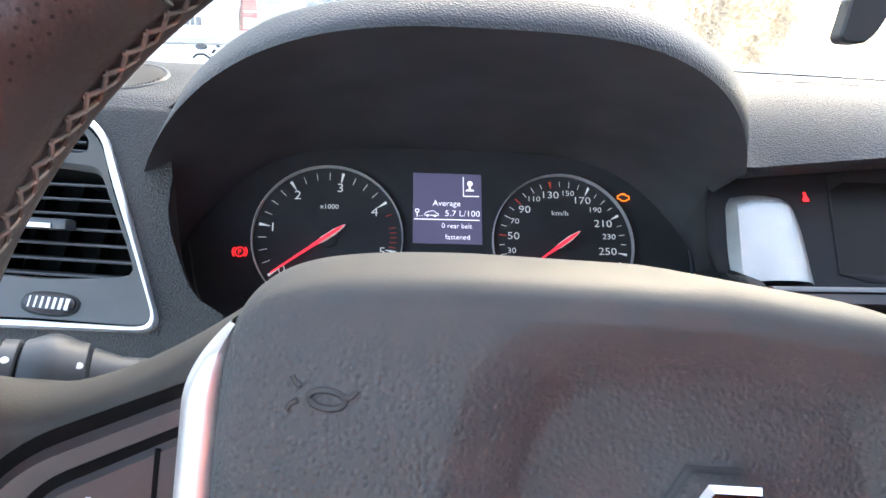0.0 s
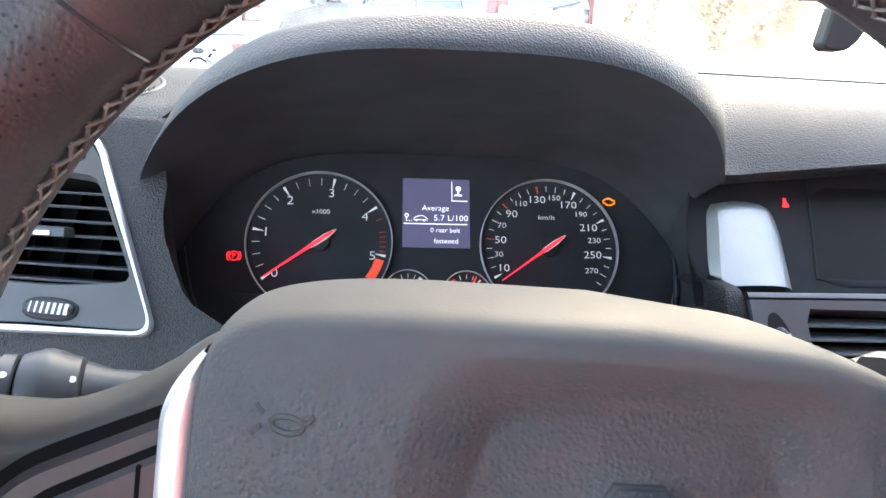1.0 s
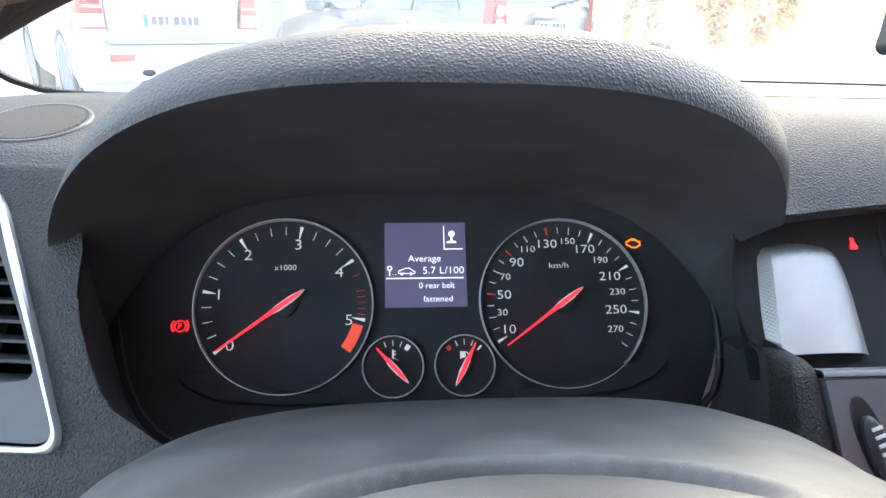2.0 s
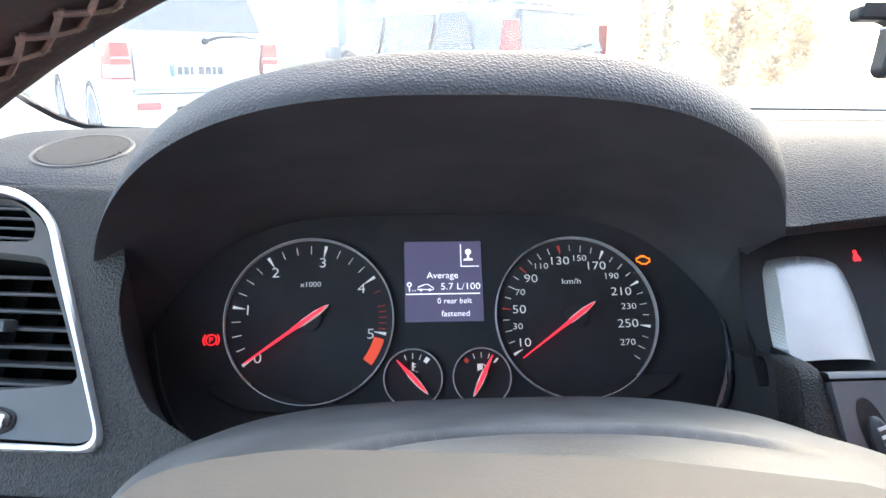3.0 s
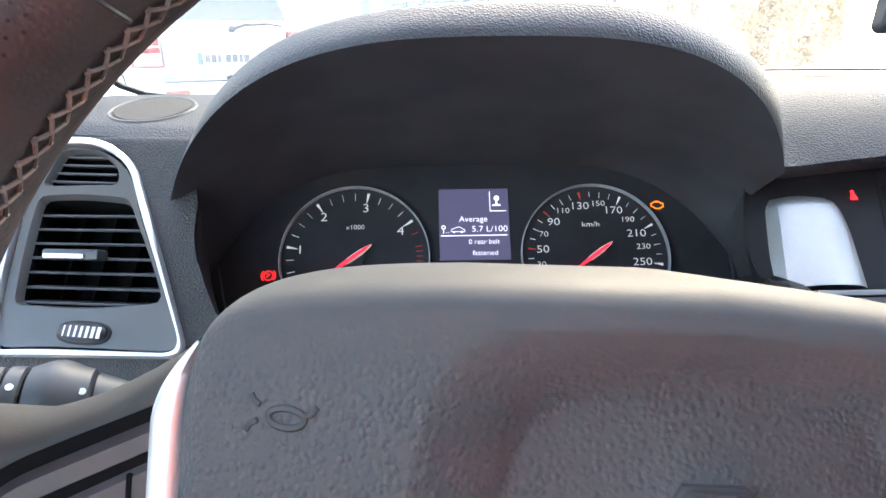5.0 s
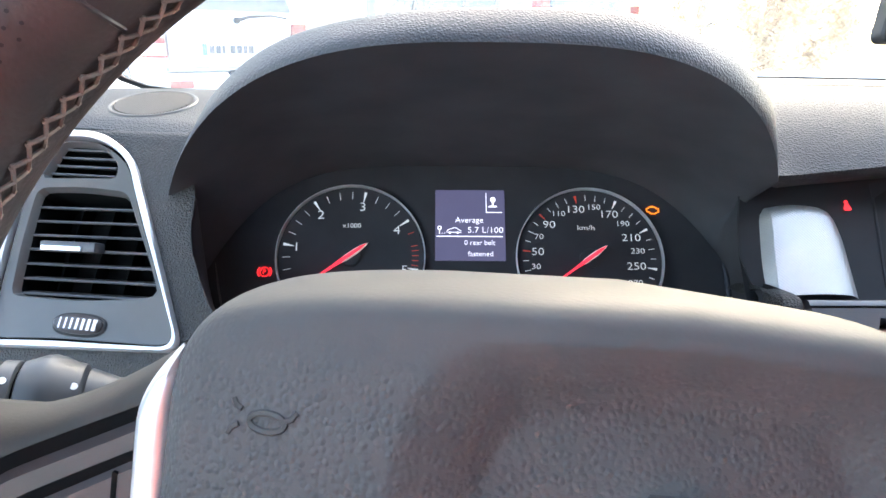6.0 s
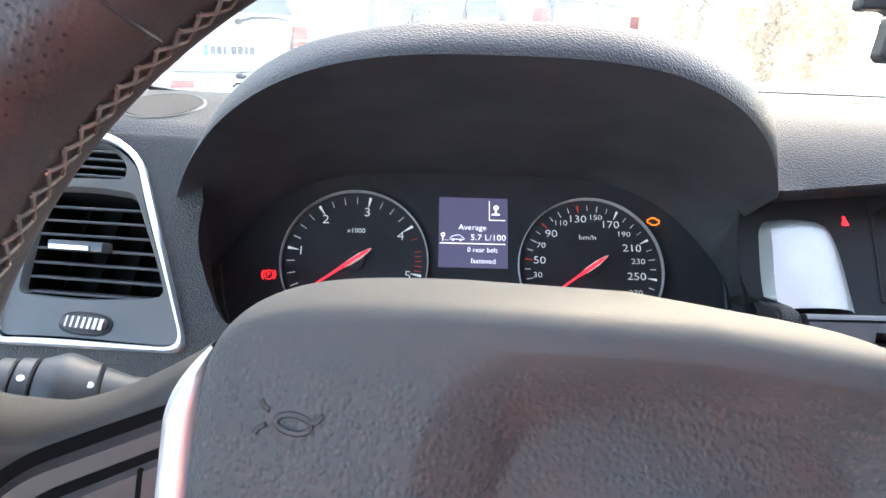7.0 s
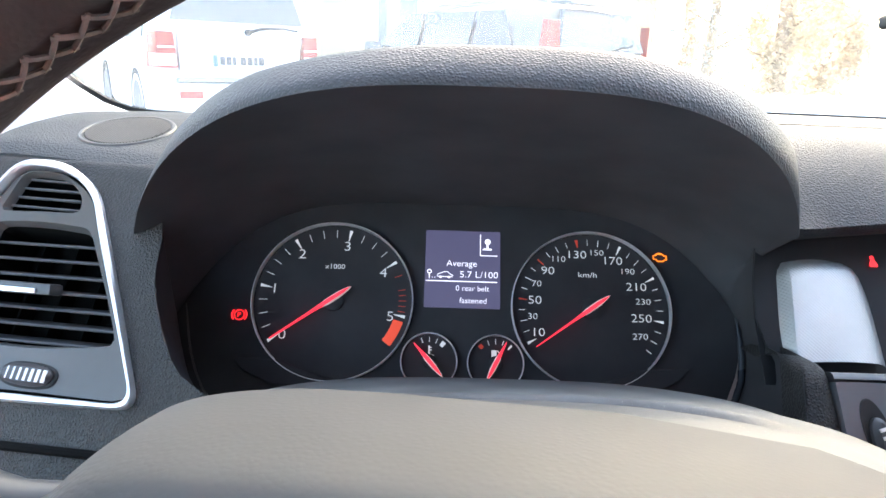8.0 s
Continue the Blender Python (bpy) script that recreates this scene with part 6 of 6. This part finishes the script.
    part("bumper_step", box(-0.60, 0.60, -0.135, 0.0, 0.735, 0.765, 0.01), GREYTRIM, root, "grey loading step")
    part("under_bumper", box(-0.78, 0.78, -0.04, 0.25, 0.30, 0.43, 0.03), GREYTRIM, root, "grey lower valance")
    plate(root, -0.018, 0.92, 0.52, -0.015)
    part("handle_bar", box(-0.28, 0.34, -0.03, 0.0, 1.005, 1.035, 0.008), CAR_WHITE, root, "white tailgate handle bar")
    for s in (-1, 1):
        for y in (0.92, 3.55):
            road_wheel(root, s * 0.7025, y, 0.36)
            prof_a = [(0.44, 0.0), (0.44, 0.028), (0.385, 0.028), (0.385, 0.0), (0.44, 0.0)]
            m = Matrix.Translation((s * 0.775, y, 0.38)) @ pose(0, 0, 0, 0, 90 * s, 0)
            loops = [[m @ Vector((r * math.cos(k * math.tau / 36), r * math.sin(k * math.tau / 36), z)) for k in range(36)] for r, z in prof_a]
            part("wheel_arch", bmesh_weld(loft(loops, closed=True)), RUBBER, root, "dark wheel arch")
    for s in (-1, 1):
        side_panes(root, [(0.35, 1.15, 0.35, 0.0), (1.22, 2.05, 0.0, 0.0), (2.12, 2.90, 0.0, 0.62)], 0.788, 1.08, 1.60, s, CAR_GLASS)
    for s in (-1, 1):
        part("roof_rail", tube([(s * 0.60, 0.35, 1.72), (s * 0.62, 0.6, 1.79), (s * 0.62, 2.2, 1.79), (s * 0.60, 2.45, 1.73)], 0.018, 8), GREYTRIM, root, "grey roof rail")


GREYTRIM = mat("grey_plastic_trim", (0.25, 0.26, 0.27), 0.5, mottle=0.1, mottle_size=0.2)
build_suv()


def build_wagon():
    root = thing("parked_hatchback", pose(1.62, 6.28, GROUND_Z, 0, 0, 38), "dark grey hatchback parked in the snow, with tall red tail lamps", "car", group="parked cars")
    hw = 0.87
    prof = [(0.05, hw * 0.93, 0.92, 0.98, 0.74, 0.38), (0.02, hw * 0.95, 1.0, 1.04, 0.74, 0.36), (0.16, hw * 0.98, 1.06, 1.46, 0.52, 0.30), (0.36, hw, 1.04, 1.56, 0.56, 0.26), (1.0, hw, 1.02, 1.60, 0.64, 0.24), (2.0, hw, 1.0, 1.58, 0.65, 0.22),
            (2.5, hw, 0.98, 1.48, 0.66, 0.22), (3.2, hw, 0.96, 1.02, 0.72, 0.22), (3.8, hw * 0.96, 0.86, 0.92, 0.7, 0.24), (4.15, hw * 0.86, 0.68, 0.72, 0.62, 0.3), (4.22, hw * 0.75, 0.55, 0.58, 0.5, 0.34)]
    part("body", car_shape(4.2, 1.74, 1.6, prof), CAR_DARK, root, "dark grey painted body", angle=50)
    part("rear_window", loft([[(-0.66, 0.0, 1.10), (0.66, 0.0, 1.10), (0.52, 0.10, 1.47), (-0.52, 0.10, 1.47)], [(-0.66, 0.05, 1.10), (0.66, 0.05, 1.10), (0.52, 0.16, 1.47), (-0.52, 0.16, 1.47)]], closed=True, cap=True), CAR_GLOSS_GLASS, root, "dark rear window")
    part("roof_spoiler", box(-0.58, 0.58, -0.02, 0.25, 1.515, 1.56, 0.02), CAR_DARK, root, "grey roof spoiler")
    part("wiper", tube([(0.0, -0.02, 1.08), (0.2, -0.025, 1.13), (0.42, -0.015, 1.16)], 0.012, 8), RUBBER, root)
    part("tailgate_trim", box(-0.30, 0.30, -0.05, 0.0, 0.99, 1.03, 0.01), GREYTRIM, root, "grey trim over the plate")
    plate(root, -0.03, 0.90)
    for s in (-1, 1):
        lamp = part("tail_lamp", loft([[(s * 0.845, 0.0, 0.84), (s * 0.67, -0.035, 0.84), (s * 0.70, -0.01, 1.36), (s * 0.77, 0.03, 1.36)], [(s * 0.875, 0.10, 0.84), (s * 0.67, 0.06, 0.84), (s * 0.70, 0.10, 1.36), (s * 0.79, 0.12, 1.36)]], closed=True, cap=True), TAIL_RED, root, "tall red tail lamp")
        for z in (0.92, 1.04):
            part("clear_lens", lathe([(0.05, 0.0), (0.045, 0.02)], 20, m=Matrix.Translation((s * 0.765, -0.025, z)) @ pose(0, 0, 0, 90)), TAIL_CLEAR, lamp, "round clear lens")
    part("bumper", box(-0.85, 0.85, -0.10, 0.25, 0.36, 0.70, 0.06), CAR_DARK, root, "grey rear bumper")
    for s in (-1, 1):
        for y in (0.78, 3.38):
            road_wheel(root, s * 0.78, y, 0.32)
        side_panes(root, [(0.40, 1.05, 0.45, 0.0), (1.12, 1.95, 0.0, 0.0), (2.02, 2.95, 0.0, 0.68)], 0.858, 1.0, 1.46, s, CAR_GLOSS_GLASS)
        part("mirror", box(s * 0.98 - 0.09, s * 0.98 + 0.09, 2.70, 2.82, 1.0, 1.14, 0.03), CAR_DARK, root, "grey door mirror")
        for y in (1.15, 2.05):
            part("door_handle", box(s * 0.885 - 0.012, s * 0.885 + 0.012, y, y + 0.18, 0.90, 0.93, 0.006), GREYTRIM, root)


build_wagon()


def build_house():
    root = thing("house", Matrix.Identity(4), "beige rendered house with white-framed windows behind the parked cars", "house")
    # wall top is out of view; 11 m is chosen to shade the car
    x0, x1, y, top = -16.0, 5.5, 17.0, 11.0
    holes = [(-12.6, -11.2), (-8.4, -7.0), (-4.9, -3.6), (-1.75, -0.55), (1.6, 2.8)]
    z0, z1 = 0.25, 1.85
    xs = [x0] + [e for h in holes for e in h] + [x1]
    for a, b in zip(xs[::2], xs[1::2]):
        part("wall", box(a, b, y, y + 0.35, GROUND_Z - 0.1, z1, 0.0), WALLM, root, "beige rendered wall")
    for a, b in holes:
        part("wall", box(a, b, y, y + 0.35, GROUND_Z - 0.1, z0, 0.0), WALLM, root)
    part("wall", box(x0, x1, y, y + 0.35, z1, top, 0.0), WALLM, root, "beige unseen upper wall, raised to shade the car")
    for a, b in holes:
        w = new("window")
        w.parent = root
        c = (a + b) / 2
        part("frame", box(a, a + 0.09, y + 0.10, y + 0.2, z0, z1, 0.01), FRAMEW, w, "white window frame")
        part("frame", box(b - 0.09, b, y + 0.10, y + 0.2, z0, z1, 0.01), FRAMEW, w)
        part("frame", box(a + 0.09, b - 0.09, y + 0.10, y + 0.2, z1 - 0.09, z1, 0.01), FRAMEW, w)
        part("frame", box(a + 0.09, b - 0.09, y + 0.10, y + 0.2, z0, z0 + 0.09, 0.01), FRAMEW, w)
        part("mullion", box(c - 0.04, c + 0.04, y + 0.10, y + 0.2, z0 + 0.09, z1 - 0.09, 0.01), FRAMEW, w)
        part("pane", box(a + 0.09, c - 0.04, y + 0.14, y + 0.16, z0 + 0.09, z1 - 0.09), PANE, w)
        part("pane", box(c + 0.04, b - 0.09, y + 0.14, y + 0.16, z0 + 0.09, z1 - 0.09), PANE, w)
        part("sill", box(a - 0.08, b + 0.08, y - 0.14, y + 0.10, z0 - 0.09, z0, 0.015), FRAMEW, w, "white window sill")
    part("roof", loft([[(x0 - 0.5, y - 0.7, top), (x1 + 0.5, y - 0.7, top)], [(x0 - 0.5, y + 4.5, top + 2.6), (x1 + 0.5, y + 4.5, top + 2.6)], [(x0 - 0.5, y + 4.5, top + 2.4), (x1 + 0.5, y + 4.5, top + 2.4)], [(x0 - 0.5, y - 0.7, top - 0.2), (x1 + 0.5, y - 0.7, top - 0.2)]], bm=None), SNOW, root, "snow-covered roof")


def build_post(x, y, w, h, material, label):
    root = thing("porch_post", pose(x, y, GROUND_Z), label, "post", group="porch posts")
    part("shaft", box(-w / 2, w / 2, -w / 2, w / 2, 0, h, 0.02), material, root)
    part("foot", box(-w / 2 - 0.03, w / 2 + 0.03, -w / 2 - 0.03, w / 2 + 0.03, 0, 0.25, 0.02), CONCRETE, root)


build_house()
build_post(-1.85, 11.2, 0.42, 4.2, WALLM, "thick beige rendered porch post")
build_post(-0.95, 12.2, 0.16, 4.2, CONCRETE, "slim white porch post")
build_post(0.25, 12.4, 0.13, 4.2, CONCRETE, "slim white porch post")
build_post(5.0, 14.0, 0.22, 4.2, CONCRETE, "slim white post by the trees")


def crown_mesh(seed, height, radius, lean, count, size, low, slim):
    """Many small folded leaf clumps in an uneven, gappy crown."""
    rng = random.Random(seed)
    bm = bmesh.new()
    lobes = [(rng.uniform(0, math.tau), rng.uniform(low, 1.0) * height, rng.uniform(0.35, 1.0) * radius) for _ in range(26)]
    for _ in range(count):
        a, z, r = rng.choice(lobes)
        env = 1 - slim * abs(z / height - 0.45)
        c = Vector((math.cos(a) * r * env * 0.75, math.sin(a) * r * env * 0.75, z))
        p = c + Vector((rng.gauss(0, 0.16), rng.gauss(0, 0.16), rng.gauss(0, 0.24))) * radius
        d = Vector((rng.uniform(-1, 1), rng.uniform(-1, 1), rng.uniform(-1, 0.6))).normalized() * size * rng.uniform(0.5, 1.5)
        s = d.cross(Vector((rng.uniform(-1, 1), rng.uniform(-1, 1), 1))).normalized() * size * 0.35
        vs = [bm.verts.new(p), bm.verts.new(p + d * 0.5 + s), bm.verts.new(p + d), bm.verts.new(p + d * 0.5 - s)]
        bm.faces.new(vs[:3])
        bm.faces.new((vs[0], vs[2], vs[3]))
    return bm


def build_tree(x, y, height, radius, seed, leaf, label, count=5200, size=0.10, low=0.1, slim=0.9):
    rng = random.Random(seed)
    root = thing("tree", pose(x, y, GROUND_Z - 0.05), label, "tree", group="trees by the yard")
    pts = [(0.06 * height * 0.1 * math.sin(k * 1.3 + seed), 0.05 * math.cos(k * 1.7), height * 0.95 * k / 9) for k in range(10)]
    trunk = tube(pts, [0.16 * (1 - 0.92 * k / 9) * (height / 5) + 0.012 for k in range(10)], 10)
    for k in range(16):
        z = height * rng.uniform(0.15, 0.85)
        a = rng.uniform(0, math.tau)
        l = radius * rng.uniform(0.5, 0.95)
        tube([(0, 0, z), (math.cos(a) * l * 0.5, math.sin(a) * l * 0.5, z + 0.22 * l), (math.cos(a) * l, math.sin(a) * l, z + 0.5 * l)], [0.035, 0.022, 0.008], 6, bm=trunk)
    part("trunk", trunk, BARK, root, "sunlit rough trunk and limbs")
    part("crown", crown_mesh(seed, height, radius, 0, count, size, low, slim), leaf, root, "uneven clumps of dry leaves", fix=False)


build_tree(4.95, 11.9, 4.2, 0.95, 3, SHRUB, "dull green snowy shrub with gaps beside the yard", 1100, 0.10, 0.12)
build_tree(6.6, 12.6, 6.5, 1.05, 5, LEAF, "tall orange-brown dry-leaved tree in the sun", 15000, 0.11, 0.05, 0.5)
build_tree(8.2, 13.8, 6.0, 1.0, 8, LEAF, "orange-brown dry-leaved tree beside the snow", 12000, 0.11, 0.05, 0.5)
build_tree(6.2, 16.5, 6.5, 1.6, 11, SHRUB, "dull evergreen tree farther off", 2600, 0.14, 0.08)
build_tree(10.5, 17.5, 7.5, 2.0, 13, LEAF, "wide pale orange tree farther off", 8000, 0.15, 0.08)
build_tree(13.5, 15.5, 7.0, 1.9, 17, SHRUB, "wide dull evergreen tree farther off", 6000, 0.15, 0.08)


def build_stones():
    rng = random.Random(21)
    for k in range(9):
        x, y = 2.9 + 0.16 * k + rng.uniform(-0.1, 0.1), 8.55 + 0.10 * k
        bm = bmesh.new()
        bmesh.ops.create_icosphere(bm, subdivisions=2, radius=rng.uniform(0.09, 0.17))
        for v in bm.verts:
            v.co *= 1 + 0.35 * noise.noise(v.co * 9 + Vector((k, 0, 0)))
            v.co.z *= 0.7
        ob = part("stone", bm, STONE, angle=60)
        ob.matrix_world = pose(x, y, GROUND_Z + rng.uniform(0.45, 0.60), 0, 0, 40 * k)
        tagged(ob, "grey stone lying half buried in the snow bank", "stone", group="stones in the snow")


STONE = mat("dull_grey_stone", (0.11, 0.10, 0.08), 0.9, grain=0.01, grain_size=0.04, kind="noise", mottle=0.3, mottle_size=0.1)
build_stones()
